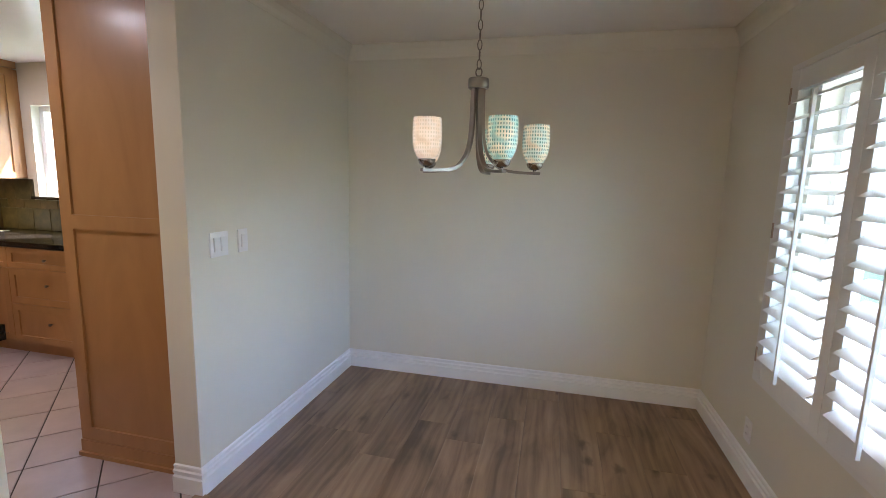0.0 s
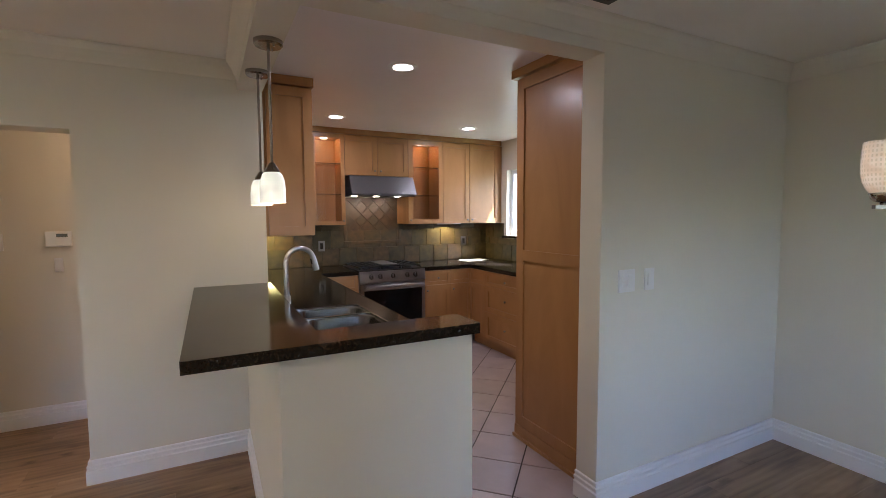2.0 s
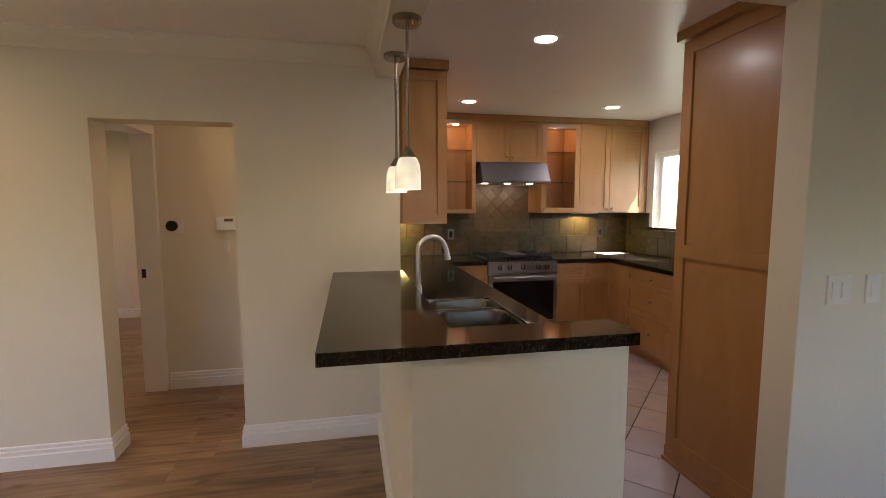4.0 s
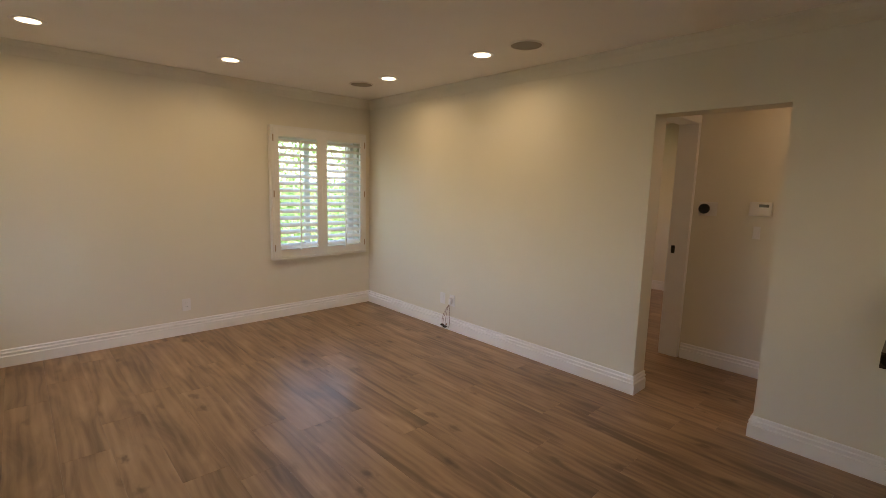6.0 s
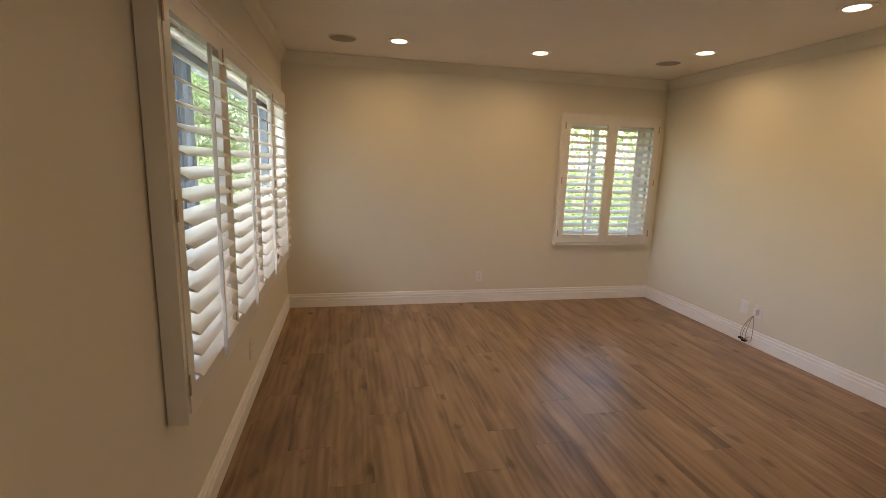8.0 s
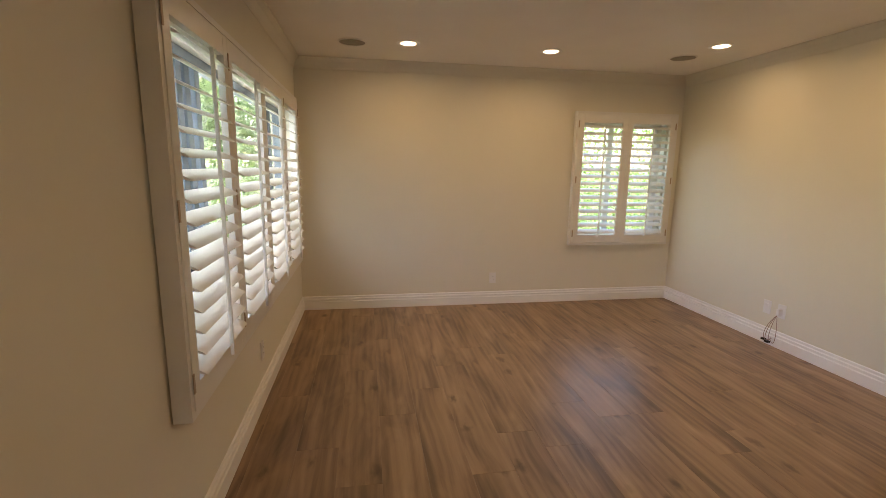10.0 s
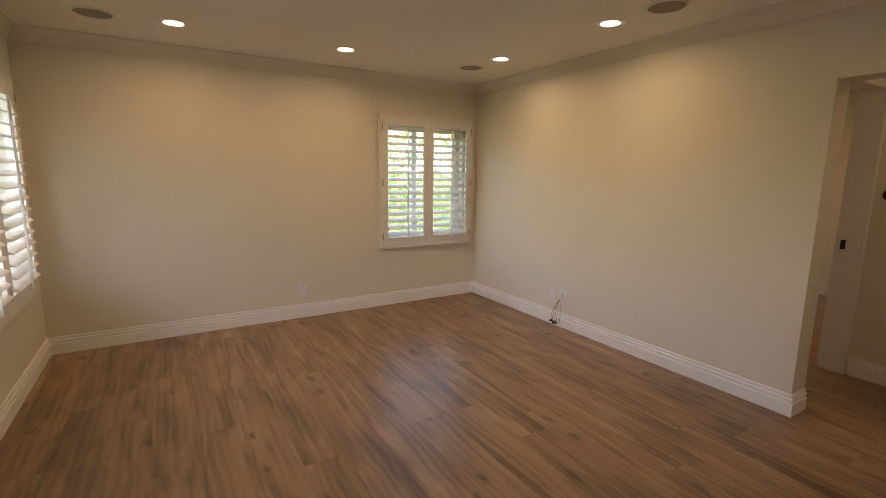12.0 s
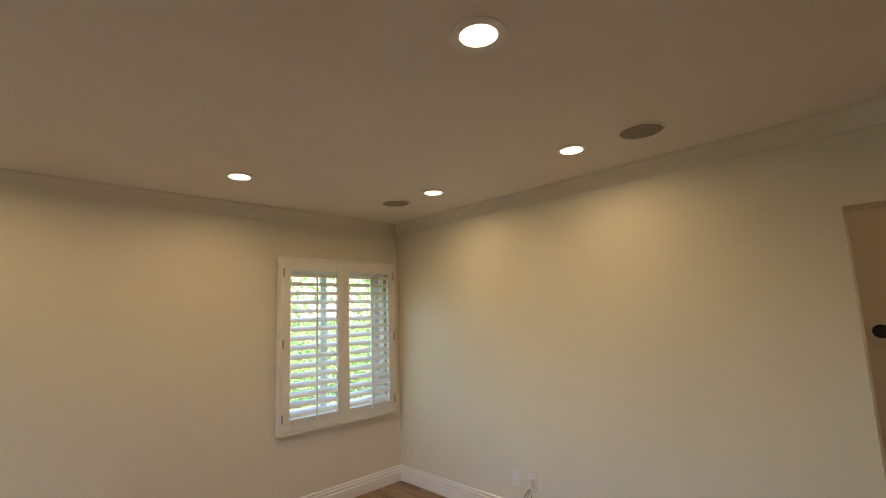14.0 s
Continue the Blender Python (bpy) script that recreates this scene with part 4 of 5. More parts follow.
part("handle", tube(bmesh.new(), [(0, -0.015, 0.055), (0.0, -0.035, 0.06), (0.0, -0.055, 0.085)], [0.011, 0.008, 0.006], 10), M_CHROME, tap, smooth=True)

# ---- range ----
rg = thing("gas_range", "stainless steel gas range with black oven door", "range", facing_east(-3.30, R0 + 0.002))
w = R1 - R0 - 0.004
part("body", boxes((0, w, 0.02, 0.62, 0.08, 0.905)), M_STEEL, rg)
part("kick_plate", boxes((0.01, w - 0.01, 0.06, 0.6, 0.0, 0.08)), M_BLACK, rg)
part("cooktop", boxes((0, w, 0.0, 0.63, 0.905, 0.93), bevel=0.004), M_BLACK, rg, "black enamel cooktop")
bm = bmesh.new()
vs = [bm.verts.new(p) for x in (0, w) for p in ((x, 0.02, 0.80), (x, -0.03, 0.80), (x, -0.015, 0.918), (x, 0.02, 0.918))]
for q in ((0, 1, 2, 3), (7, 6, 5, 4), (0, 4, 5, 1), (1, 5, 6, 2), (2, 6, 7, 3), (3, 7, 4, 0)):
    bm.faces.new([vs[i] for i in q])
cp = part("control_panel", bm, M_STEEL, rg)
for kx in (0.13, 0.23, 0.375, 0.54, 0.635):
    k = part("knob", lathe([(0, 0.035), (0.018, 0.034), (0.021, 0.028), (0.022, 0.006), (0.027, 0.0)], 20), M_STEEL, cp, "steel control knob", True)
    k.matrix_basis = pose(kx, -0.022, 0.862, 83)
    part("knob_grip", boxes((-0.006, 0.006, -0.019, 0.019, 0.0345, 0.042), bevel=0.002), M_BLACK, cp, "dark grip ridge").matrix_basis = k.matrix_basis
    # black ring put in for the shade at the knob's sides
    part("knob_shade_ring", lathe([(0.0275, 0.0), (0.0275, 0.005), (0.0225, 0.0062)], 20), M_BLACK, cp, "black ring added for the shade round the knob", True).matrix_basis = k.matrix_basis
od = part("oven_door", boxes((0.005, w - 0.005, -0.03, 0.019, 0.27, 0.79), bevel=0.004), M_STEEL, rg)
part("window", boxes((0.045, w - 0.045, -0.034, -0.0305, 0.305, 0.715), bevel=0.0015), M_BLACKGL, od, "black oven glass")
bm = tube(bmesh.new(), [(0.04, -0.075, 0.758), (w - 0.04, -0.075, 0.758)], 0.016, 14)
box(bm, 0.06, 0.08, -0.075, -0.03, 0.744, 0.76)
box(bm, w - 0.08, w - 0.06, -0.075, -0.03, 0.744, 0.76)
part("handle", bm, M_STEEL, od, smooth=True)
part("drawer_front", boxes((0.005, w - 0.005, -0.025, 0.019, 0.09, 0.262), bevel=0.004), M_STEEL, rg)
for gx in (0.02, 0.265, 0.51):
    gw = 0.225
    dims = [(gx, gx + gw, yy, yy + 0.012, 0.952, 0.966) for yy in (0.05, 0.19, 0.33, 0.47, 0.58)] + [(gx + q, gx + q + 0.012, 0.05, 0.592, 0.950, 0.964) for q in (0.0, 0.07, 0.143, 0.213)]
    dims += [(gx + a, gx + a + 0.012, b, b + 0.012, 0.93, 0.951) for a in (0, 0.213) for b in (0.05, 0.58)]
    part("grate", boxes(*dims), M_IRON, rg, "cast iron pan grate")
part("griddle_plate", boxes((0.29, 0.47, 0.10, 0.54, 0.9665, 0.976), bevel=0.003), mat("grey_griddle", (0.16, 0.14, 0.12), 0.4, 0.6), rg, "grey griddle plate")
for bx, by in ((0.13, 0.17), (0.13, 0.46), (0.62, 0.17), (0.62, 0.46), (0.378, 0.32)):
    part("burner", lathe([(0, 0.944), (0.035, 0.943), (0.045, 0.936), (0.045, 0.93)], 18), M_IRON, rg, smooth=True, at=(bx, by, 0))

# ---- hood ----
hd = thing("range_hood", "dark stainless under-cabinet range hood with three lamps", "range hood", facing_east(-3.46, 2.315))
hw = 0.752
bm = bmesh.new()
prof = [(0.0, 1.725), (0.0, 1.75), (0.10, 1.947), (0.486, 1.947), (0.486, 1.725)]
a = [bm.verts.new((0, y, z)) for y, z in prof]
b = [bm.verts.new((hw, y, z)) for y, z in prof]
for k in range(5):
    bm.faces.new((a[k], a[(k + 1) % 5], b[(k + 1) % 5], b[k]))
bm.faces.new(a), bm.faces.new(b)
bmesh.ops.bevel(bm, geom=list(bm.edges), offset=0.003, segments=1, affect='EDGES')
part("canopy", bm, M_HOOD, hd)
part("switch_bar", boxes((hw - 0.17, hw - 0.04, -0.001, 0.012, 1.733, 1.738), (hw - 0.055, hw - 0.035, -0.002, 0.012, 1.7325, 1.742)), M_CHROME, hd, "small bright control strip")
for lx in (0.05, 0.30, 0.55):
    part("lamp", lathe([(0.0, 1.716), (0.028, 1.718), (0.034, 1.7255)], 18), M_HALOGEN, hd, "glowing halogen lamp", True, at=(lx, 0.09, 0))
    lamp("hood_bulb", 'SPOT', (-3.46 - 0.11, 2.315 + lx, 1.705), 0.42, (1.0, 0.74, 0.52), 0.02, target=(-3.93, 2.315 + lx, 1.50), cone=75)
# cabinet and counter lamps
for y, wt in ((2.09, 0.095), (3.23, 0.125)):
    o = thing("cabinet_puck_light", "small round puck light inside the glass cabinet", "puck light", pose(-3.72, y, TOP - 0.0185), "cabinet lights")
    part("lens", lathe([(0, -0.012), (0.028, -0.012), (0.034, -0.008), (0.034, 0)], 18), M_HALOGEN, o, smooth=True)
    lamp("puck_bulb", 'POINT', (-3.72, y, TOP - 0.045), wt, (1.0, 0.62, 0.32), 0.02)
for n_, x, y in (("a", -3.80, 3.66), ("b", -3.72, 1.47)):
    o = thing("undercabinet_light", "slim under-cabinet light strip", "light strip", pose(x, y, 1.409 if n_ == "a" else 1.373), "cabinet lights")
    part("housing", boxes((-0.02, 0.02, -0.16, 0.16, -0.012, 0)), M_PLASTIC, o)
    lamp("strip_bulb", 'AREA', (x, y, 1.355), 0.34 if n_ == "a" else 0.5, (1.0, 0.80, 0.28), 0.30)


# ---- plates, switches and small things ----
def plate(name, m, label, kind, w=0.072, h=0.116, body=M_PLASTIC, device=M_PLASTIC, gangs=1, category="outlet"):
    o = thing(name, label, category, m)
    part("cover_plate", boxes((-w / 2, w / 2, -0.0075, 0, -h / 2, h / 2), bevel=0.0025), body, o)
    for g in range(gangs):
        cx = (g - (gangs - 1) / 2) * 0.046
        if kind == "outlet":
            part("receptacle", boxes((cx - 0.017, cx + 0.017, -0.0105, -0.0072, -0.034, 0.034), bevel=0.001), device, o)
            for zz in (-0.017, 0.019):
                for dx in (-0.006, 0.006):
                    part("slot", boxes((cx + dx - 0.001, cx + dx + 0.001, -0.011, -0.0104, zz - 0.004, zz + 0.004)), M_DARK, o)
        else:
            part("rocker", boxes((cx - 0.0165, cx + 0.0165, -0.0125, -0.0072, -0.033, 0.033), bevel=0.0015), device, o)
    return o


plate("light_switch", pose(COL, 2.845, 1.167, 0, 0, 90), "white double rocker light switch", "switch", 0.118, gangs=2, category="light switch")
plate("light_switch", pose(COL, 3.015, 1.166, 0, 0, 90), "white single rocker light switch", "switch", category="light switch")
plate("power_outlet", pose(XE, 3.52, 0.26, 0, 0, -90), "white wall power outlet", "outlet")
plate("power_outlet", pose(XE, -2.035, 0.318, 0, 0, -90), "white wall power outlet", "outlet")
plate("power_outlet", pose(0.268, YS, 0.285, 0, 0, 180), "white wall power outlet", "outlet")
plate("blank_plate", pose(XW, -2.475, 0.312, 0, 0, 90), "white wall plate with a rocker", "switch", category="wall plate")
plate("power_outlet", pose(XW, -2.335, 0.312, 0, 0, 90), "white wall outlet with a cable coming out", "outlet")
for y, z in ((2.085, 1.165), (3.945, 1.17)):
    plate("splash_outlet", pose(KW + 0.012, y, z, 0, 0, 90), "steel cover plate with a black outlet on the slate", "outlet", 0.075, 0.118, M_STEEL, M_DARK)
plate("splash_switch", pose(KW + 0.012, 4.045, 1.17, 0, 0, 90), "brown cover plate on the slate splash", "switch", 0.045, 0.118, M_SGROUT, M_SGROUT, category="light switch")
plate("light_switch", pose(-2.88, -0.03, 1.165, 0, 0, 90), "small white hall switch", "switch", 0.05, 0.10, category="light switch")

ax = thing("cable", "thin brown cable looped from the outlet down to the baseboard", "cable", pose(XW + 0.008, -2.335, 0.30))
part("plug", boxes((0, 0.035, -0.014, 0.014, -0.025, 0.035), bevel=0.004), M_PLASTIC, ax, "white plug")
for k, (dy, low) in enumerate(((-0.075, 0.235), (-0.045, 0.255), (-0.012, 0.225), (0.03, 0.24))):
    pts = []
    for i in range(21):
        u = i / 20
        pts.append((0.025 + 0.02 * math.sin(math.pi * u) + 0.004 * k, dy * math.sin(math.pi * u) * (1 + 0.2 * k) - 0.03 * u, -0.02 - low * math.sin(math.pi * u * 0.62) ** 1.3))
    part("wire", tube(bmesh.new(), pts, 0.0022, 6), M_CABLE, ax, smooth=True)
part("connector", boxes((0.03, 0.06, -0.065, -0.03, -0.272, -0.255), (0.03, 0.055, -0.105, -0.07, -0.262, -0.246), bevel=0.003), M_DARK, ax, "dark connector")

th = thing("thermostat", "round black thermostat on a white square plate", "thermostat", pose(-2.88, -0.41, 1.335, 0, 0, 90))
part("base_plate", boxes((-0.055, 0.085, -0.008, 0, -0.058, 0.058), bevel=0.003), M_PLASTIC, th)
d = part("dial", lathe([(0.042, 0.0), (0.042, 0.018), (0.038, 0.022), (0, 0.023)], 32), M_DARK, th, "round black glass dial", True)
d.matrix_basis = pose(-0.01, -0.008, 0, 90)
al = thing("alarm_keypad", "white alarm keypad with a small grey display", "keypad", pose(-2.88, -0.02, 1.352, 0, 0, 90))
part("housing", boxes((-0.075, 0.075, -0.026, 0, -0.055, 0.055), bevel=0.005), M_PLASTIC, al)
part("display", boxes((-0.01, 0.055, -0.0275, -0.026, 0.015, 0.038)), mat("grey_display", (0.10, 0.10, 0.08), 0.2), al, "small grey display")
part("key_cover", boxes((-0.065, 0.065, -0.028, -0.0262, -0.045, 0.005), bevel=0.0006), M_PLASTIC, al)
thing("white_sheet", "thin white sheet lying on the counter", "paper", pose(-3.74, 3.99, CZ + 0.0005, 0, 0, 6), bm=boxes((-0.10, 0.10, -0.17, 0.17, 0, 0.002)), material=M_SHEET)


# ---- planting and neighbour outside ----
def leaves(count, size, where, seed):
    rnd = np.random.default_rng(seed)
    c = where(rnd, count)
    u = rnd.normal(size=(count, 3))
    u /= np.linalg.norm(u, axis=1)[:, None]
    v = np.cross(u, rnd.normal(size=(count, 3)))
    v /= np.linalg.norm(v, axis=1)[:, None]
    s = size * rnd.uniform(0.6, 1.4, count)[:, None]
    quad = np.stack([c - u * s, c + v * s * 0.45, c + u * s, c - v * s * 0.45], 1).reshape(-1, 3)
    me = bpy.data.meshes.new("leaves")
    me.from_pydata(quad.tolist(), [], [[4 * i, 4 * i + 1, 4 * i + 2, 4 * i + 3] for i in range(count)])
    return me


def leaf_mat(name, dark, light):
    m = bpy.data.materials.new(name)
    m.use_nodes = True
    n, l = m.node_tree.nodes, m.node_tree.links
    b = n["Principled BSDF"]
    g, r = n.new("ShaderNodeNewGeometry"), n.new("ShaderNodeValToRGB")
    r.color_ramp.elements[0].color, r.color_ramp.elements[1].color = (*dark, 1), (*light, 1)
    l.new(g.outputs["Random Per Island"], r.inputs[0])
    l.new(r.outputs[0], b.inputs["Base Color"])
    b.inputs["Roughness"].default_value = 0.5
    t, mx = n.new("ShaderNodeBsdfTranslucent"), n.new("ShaderNodeMixShader")
    l.new(r.outputs[0], t.inputs[0])
    mx.inputs[0].default_value = 0.6
    l.new(b.outputs[0], mx.inputs[1]), l.new(t.outputs[0], mx.inputs[2])
    l.new(mx.outputs[0], n["Material Output"].inputs[0])
    return m


M_LEAF = leaf_mat("leaf_green", (0.21, 0.35, 0.12), (0.34, 0.47, 0.19))
M_TREE_LEAF = leaf_mat("tree_leaf_green", (0.08, 0.15, 0.05), (0.20, 0.32, 0.11))
M_BARK = mat("bark", (0.12, 0.085, 0.06), 0.85, vary=0.3, scale=12, bump=0.6, bump_scale=40)


def hedge(x0, x1, y0, y1, top, seed, label):
    def where(rnd, k):
        p = rnd.uniform((x0, y0, -0.35), (x1, y1, top), (k, 3))
        p[:, 2] += 0.35 * np.sin(p[:, 0] * 1.7 + seed) * (p[:, 2] > 0.5 * top) + 0.2 * np.sin(p[:, 1] * 2.3)
        return p
    n_ = int((x1 - x0) * (y1 - y0) * (top + 0.35) * 1900)
    me = leaves(n_, 0.048, where, seed)
    me.materials.append(M_LEAF)
    tagged(new("hedge", me), label, "hedge", kind="stuff")


hedge(-7.5, 2.5, -10.1, -9.5, 2.75, 3, "dense sunlit green hedge beyond the end window")
hedge(2.6, 10.0, -10.1, -9.5, 3.6, 5, "tall leafy green shrubs beyond the long window")


def tree(x, y, h, spread, seed):
    o = thing("garden_tree", "leafy green garden tree outside the window", "tree", pose(x, y, -0.36), "garden trees")
    rnd = np.random.default_rng(seed)
    bm = tube(bmesh.new(), [(0, 0, 0), (0.05, 0.02, h * 0.3), (0.0, 0.08, h * 0.55), (0.1, 0.0, h * 0.8)], [0.16, 0.12, 0.08, 0.03], 10)
    tips = []
    for k in range(9):
        a = 2.4 * k
        r = spread * rnd.uniform(0.5, 0.9)
        z0 = h * rnd.uniform(0.3, 0.6)
        tip = (r * math.cos(a), r * math.sin(a), z0 + h * rnd.uniform(0.12, 0.35))
        tube(bm, [(0.02, 0.03, z0), (tip[0] * 0.5, tip[1] * 0.5, z0 + 0.55 * (tip[2] - z0)), tip], [0.05, 0.035, 0.012], 7)
        tips.append(tip)
    part("trunk", bm, M_BARK, o, smooth=True)
    tips = np.array(tips)

    def where(rnd, k):
        c = tips[rnd.integers(0, len(tips), k)]
        return c + rnd.normal(scale=(0.5, 0.5, 0.38), size=(k, 3)) * spread * 0.5
    me = leaves(17000, 0.042, where, seed)
    me.materials.append(M_TREE_LEAF)
    c = new("crown", me)
    c.parent = o


tree(-7.6, -10.0, 4.4, 1.8, 11)
tree(4.6, -7.0, 4.2, 1.7, 12)

nb = thing("neighbour_house", "pale stucco neighbouring house with white windows", "house", pose(9.6, 9.0, -0.36))
HOLES = [(y, y + 1.0, z, z + 1.25) for z in (1.5, 4.0) for y in (-3.4, -1.3, 0.8, 2.9, 5.0)]
M_STUCCO = mat("pale_stucco", (0.46, 0.46, 0.41), 0.85, vary=0.05, bump=0.3, bump_scale=90)
part("wall", wall_bm("x", 0, 0.2, -4.6, 7.0, 0, 5.8, HOLES), M_STUCCO, nb)
part("side_wall", boxes((0.2, 6, -4.6, -4.4, 0, 5.8)), M_STUCCO, nb)
part("side_wall", boxes((0.2, 6, 6.8, 7.0, 0, 5.8)), M_STUCCO, nb)
bm = bmesh.new()
vs = [bm.verts.new(p) for y in (-5.1, 7.5) for p in ((-0.5, y, 5.8), (3.0, y, 7.2), (6.5, y, 5.8))]
for q in ((0, 1, 4, 3), (1, 2, 5, 4), (0, 3, 5, 2), (0, 2, 1), (3, 4, 5)):
    bm.faces.new([vs[i] for i in q])
part("roof", bm, mat("grey_shingle", (0.16, 0.15, 0.15), 0.9, vary=0.25, scale=9), nb)
M_NPANE = mat("pale_window_glass", (0.45, 0.5, 0.55), 0.1)
for y0, y1, z0, z1 in HOLES:
    wd = part("window", grid([y0, y0 + 0.06, (y0 + y1) / 2 - 0.03, (y0 + y1) / 2 + 0.03, y1 - 0.06, y1], [z0, z0 + 0.06, z1 - 0.06, z1], {(i, j) for i in range(5) for j in range(3) if j != 1 or i % 2 == 0}, -0.1, -0.03), M_TRIM, nb)
    wd.rotation_euler = (0, 0, radians(90))
    part("pane", boxes((y0 + 0.06, y1 - 0.06, -0.066, -0.06, z0 + 0.06, z1 - 0.06)), M_NPANE, wd)


# ---- pieces: planks, tiles ----
def pieces(rows, parent, material, name, z0, z1, gap):
    """Flat boards from (x0, x1, y0, y1), alike ones on one mesh."""
    kept = {}
    for x0, x1, y0, y1 in rows:
        key = (round(x1 - x0, 3), round(y1 - y0, 3))
        if key not in kept:
            hx, hy = key[0] / 2 - gap, key[1] / 2 - gap
            bm = bmesh.new()
            lo = [bm.verts.new((sx * hx, sy * hy, z0)) for sx, sy in ((-1, -1), (1, -1), (1, 1), (-1, 1))]
            up = [bm.verts.new((sx * hx, sy * hy, z1 - 0.001)) for sx, sy in ((-1, -1), (1, -1), (1, 1), (-1, 1))]
            tp = [bm.verts.new((sx * (hx - 0.0009), sy * (hy - 0.0009), z1)) for sx, sy in ((-1, -1), (1, -1), (1, 1), (-1, 1))]
            for u, v in ((lo, up), (up, tp)):
                for k in range(4):
                    bm.faces.new((u[k], u[(k + 1) % 4], v[(k + 1) % 4], v[k]))
            bm.faces.new(tp)
            kept[key] = mesh(bm, name, material)
        ob = new(name, kept[key])
        ob.parent = parent
        ob.location = ((x0 + x1) / 2, (y0 + y1) / 2, 0)


rnd = random.Random(7)
PW, PL = 0.2155, 1.22
# seen end joints: column centre and y
ENDS = {2.08: -2.02, 1.86: -1.43, 1.645: -2.34, 1.43: -1.71, 1.21: -2.01, 1.0: -1.12, 0.785: -1.44}
rows = []
k0 = math.floor((-5.6 - 1.753) / PW)
for k in range(k0, math.ceil((XE - 1.753) / PW)):
    x0, x1 = max(1.753 + k * PW, -5.6), min(1.753 + (k + 1) * PW, XE)
    if x1 - x0 < 0.02:
        continue
    known = [v for c, v in ENDS.items() if x0 < c < x1]
    start = (known[0] - YS) % PL if known else rnd.choice((0.12, 0.31, 0.52, 0.70, 0.91, 1.10))
    spans = [(x0, x1, YN)] if x0 >= COL else [(x0, x1, 1.13)] if x1 <= COL else [(x0, COL, 1.13), (COL, x1, YN)]
    for u0, u1, y1 in spans:
        y = YS + start - PL
        while y < y1:
            lo_, hi_ = max(y, YS), min(y + PL, y1)
            if hi_ - lo_ > 0.02:
                rows.append((u0, u1, lo_, hi_))
            y += PL
pieces(rows, floor, M_PLANK, "plank", -0.012, 0.0, 0.0002)


def clip(poly, x0, x1, y0, y1):
    for axis, lim, sg in ((0, x0, 1), (0, x1, -1), (1, y0, 1), (1, y1, -1)):
        out = []
        for p, q in zip(poly, poly[1:] + poly[:1]):
            dp, dq = sg * (p[axis] - lim), sg * (q[axis] - lim)
            if dp >= 0:
                out.append(p)
            if dp * dq < 0:
                t = dp / (dp - dq)
                out.append((p[0] + t * (q[0] - p[0]), p[1] + t * (q[1] - p[1])))
        poly = out
        if not poly:
            return []
    return poly


def flat_piece(name, poly, low, high, parent, material, shared, put):
    """A prism on a small polygon given round its own centre."""
    key = tuple((round(a, 4), round(b, 4)) for a, b in poly)
    if key not in shared:
        bm = bmesh.new()
        lo = [bm.verts.new((a, b, low)) for a, b in poly]
        up = [bm.verts.new((a, b, high - 0.0015)) for a, b in poly]
        tp = [bm.verts.new((a * 0.985, b * 0.985, high)) for a, b in poly]
        n_ = len(poly)
        for u, v in ((lo, up), (up, tp)):
            for k in range(n_):
                bm.faces.new((u[k], u[(k + 1) % n_], v[(k + 1) % n_], v[k]))
        bm.faces.new(tp)
        shared[key] = mesh(bm, name, material)
    ob = new(name, shared[key])
    ob.parent = parent
    ob.matrix_basis = put
    return ob


SP = 0.474
shared = {}
for i in range(-14, 14):
    for j in range(-14, 14):
        s, c = 1.745 + SP * (i + 0.5), 2.943 + SP * (j + 0.5)
        cx, cy = (s - c) / 2, (s + c) / 2
        h = SP / 2 - 0.0055
        poly = clip([(cx + h, cy), (cx, cy + h), (cx - h, cy), (cx, cy - h)], KW, COL - 0.03, KS - 0.13, KN)
        if len(poly) > 2:
            mx_, my_ = sum(p[0] for p in poly) / len(poly), sum(p[1] for p in poly) / len(poly)
            flat_piece("floor_tile", [(a - mx_, b - my_) for a, b in poly], -0.005, 0.0, floor_k, M_TILE, shared, pose(mx_, my_, 0))


def splash(parent, m, length, height, holes=(), seed=1, skip=None):
    """Slate tiles on a wall; local x along it, y up, z out of it."""
    r = random.Random(seed)
    sh = {}
    t, g = 0.203, 0.002
    k, y = 0, 0.0
    while y < height - 0.02:
        x = -t * (0.5 if k % 2 else 0.0)
        while x < length:
            a, b, c, d = max(x, 0) + g, min(x + t, length) - g, y + g, min(y + t, height) - g
            if b - a > 0.01 and not (skip and a > skip[0] - 0.02 and b < skip[1] + 0.02 and c > skip[2]):
                q = [(a, c), (b, c), (b, d), (a, d)]
                mx_, my_ = (a + b) / 2, (c + d) / 2
                flat_piece("slate_tile", [(p - mx_, s - my_) for p, s in q], -0.004, 0.008, parent, M_SLATE, sh, m @ pose(mx_, my_, r.choice((0, 0.0012, 0.0025))))
            x += t
        y += t
        k += 1


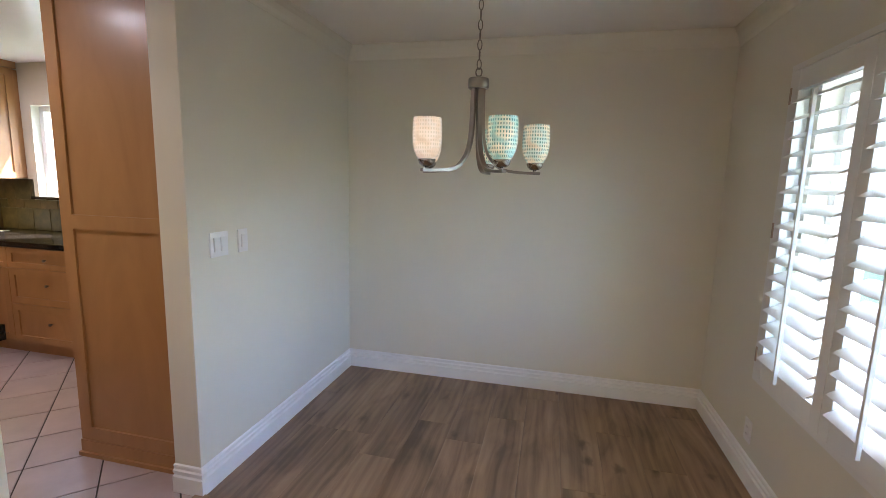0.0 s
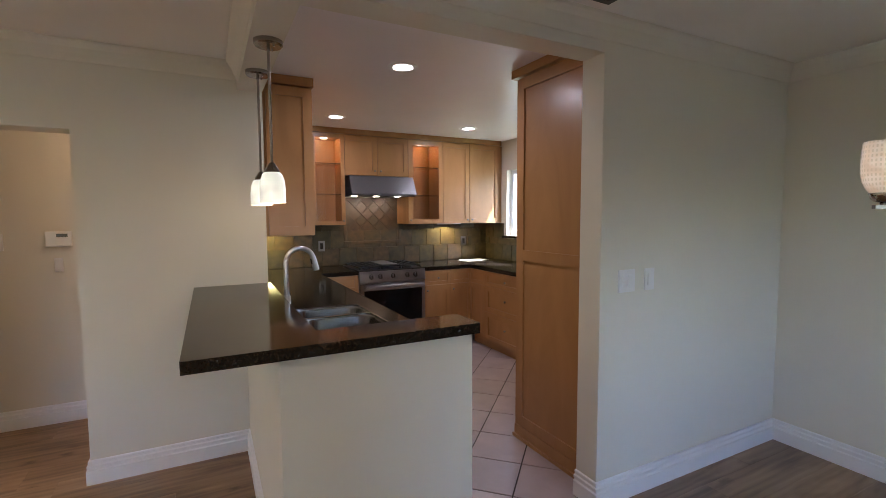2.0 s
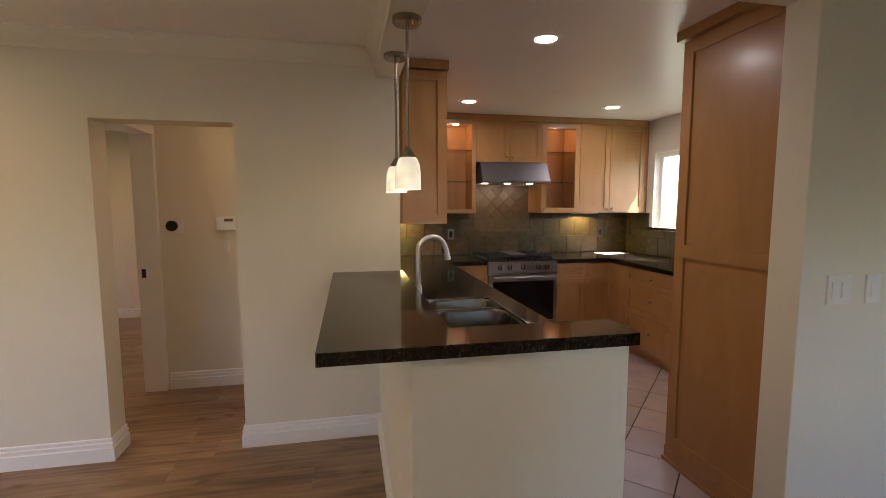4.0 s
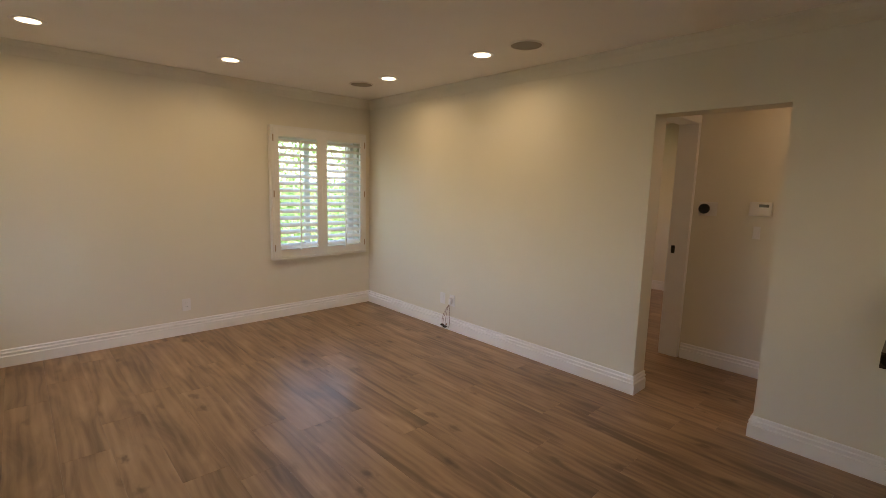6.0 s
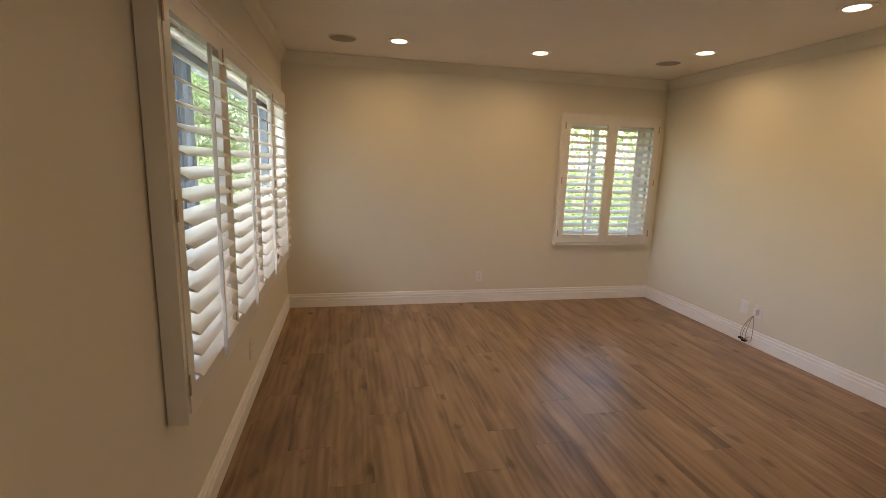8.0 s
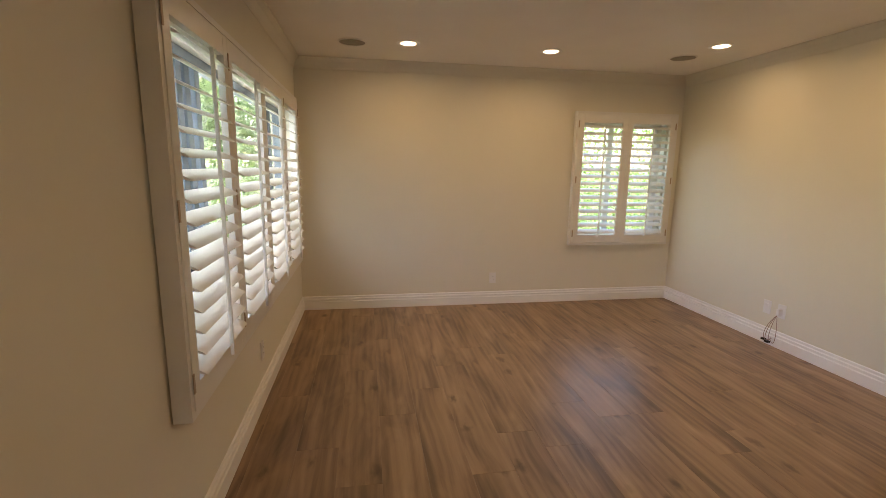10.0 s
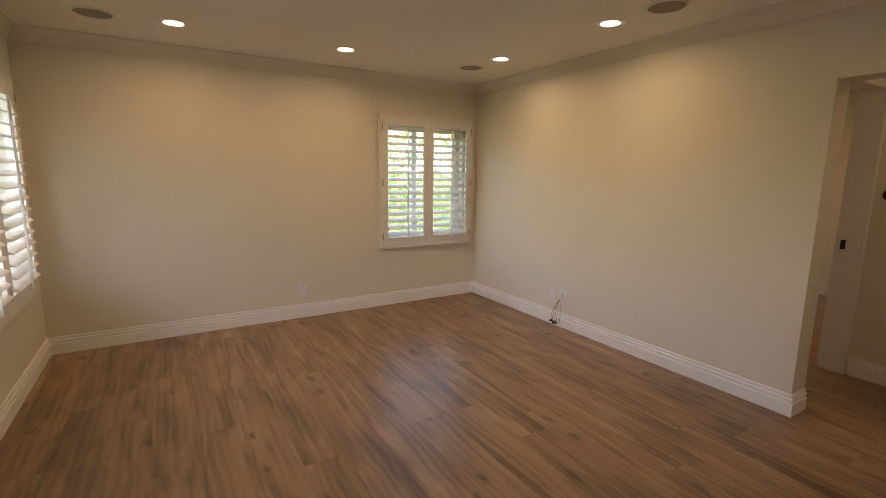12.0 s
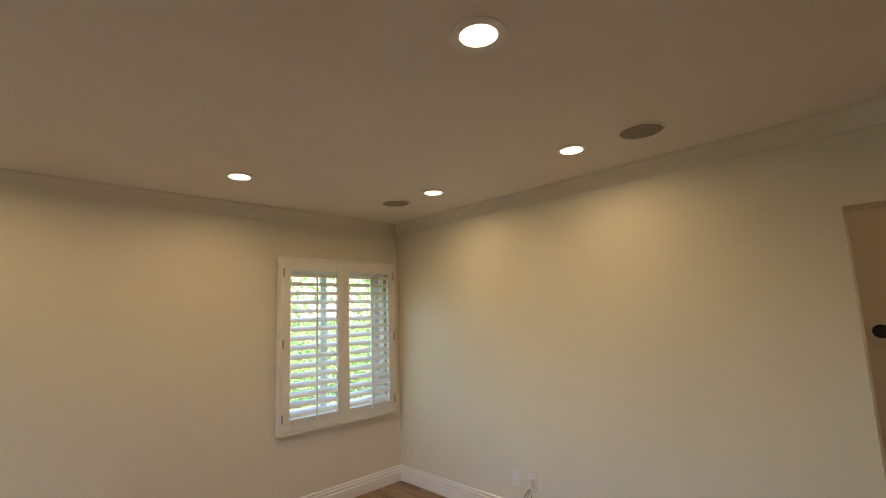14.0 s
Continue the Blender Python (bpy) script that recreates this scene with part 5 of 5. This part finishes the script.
wk = bpy.data.objects["wall_kitchen_west"]
up_west = pose(KW + 0.004, KS, CZ + 0.001) @ Matrix(((0, 0, 1, 0), (1, 0, 0, 0), (0, 1, 0, 0), (0, 0, 0, 1)))
structure("splash_trim", boxes((KW, KW + 0.004, KS, KN, CZ, 1.72), (KW, K1[0] - 0.06, KN - 0.004, KN, CZ, 1.40), (K1[0] - 0.06, -1.2, KN - 0.004, KN, CZ, 1.215), (KW, XW - 0.19, KS, KS + 0.004, CZ, 1.37)), M_SGROUT, "dark grout bed of the slate splash")
FY0, FY1 = 2.355 - KS, 3.05 - KS
splash(wk, up_west, KN - KS, 0.79, skip=(FY0, FY1, 0.22), seed=2)
wkn = bpy.data.objects["wall_kitchen_north"]
up_north = pose(KW + 0.004, KN - 0.004, CZ + 0.001) @ Matrix(((1, 0, 0, 0), (0, 0, -1, 0), (0, 1, 0, 0), (0, 0, 0, 1)))
splash(wkn, up_north, 2.7, 0.285, seed=3)
splash(wkn, up_north @ pose(0, 0.286, 0), K1[0] - 0.06 - KW, 0.19, seed=4)
wks = bpy.data.objects["wall_kitchen_south"]
up_south = pose(-2.0, KS + 0.004, CZ + 0.001) @ Matrix(((-1, 0, 0, 0), (0, 0, 1, 0), (0, 1, 0, 0), (0, 0, 0, 1)))
splash(wks, up_south, 1.94, 0.44, seed=5)
# framed diagonal field behind the range
sh = {}
T = 0.152
for i in range(-6, 10):
    for j in range(-6, 10):
        cx, cy = FY0 + (i - j) * T / 2 + 0.05, 0.52 + (i + j) * T / 2
        h = T / 2 - 0.002
        poly = clip([(cx + h, cy), (cx, cy + h), (cx - h, cy), (cx, cy - h)], FY0 + 0.025, FY1 - 0.025, 0.285, 0.79)
        if len(poly) > 2:
            mx_, my_ = sum(p[0] for p in poly) / len(poly), sum(p[1] for p in poly) / len(poly)
            flat_piece("slate_tile", [(a - mx_, b - my_) for a, b in poly], -0.004, 0.009, wk, M_RUST, sh, up_west @ pose(mx_, my_, 0))
y0, y1 = FY0 + KS, FY1 + KS
part("border_strip", boxes((KW + 0.004, KW + 0.022, y0 - 0.01, y1 + 0.01, CZ + 0.245, CZ + 0.28), (KW + 0.004, KW + 0.022, y0 - 0.01, y0 + 0.022, CZ + 0.281, 1.72), (KW + 0.004, KW + 0.022, y1 - 0.022, y1 + 0.01, CZ + 0.281, 1.72), bevel=0.004), M_SLATE, wk, "slate border strip")
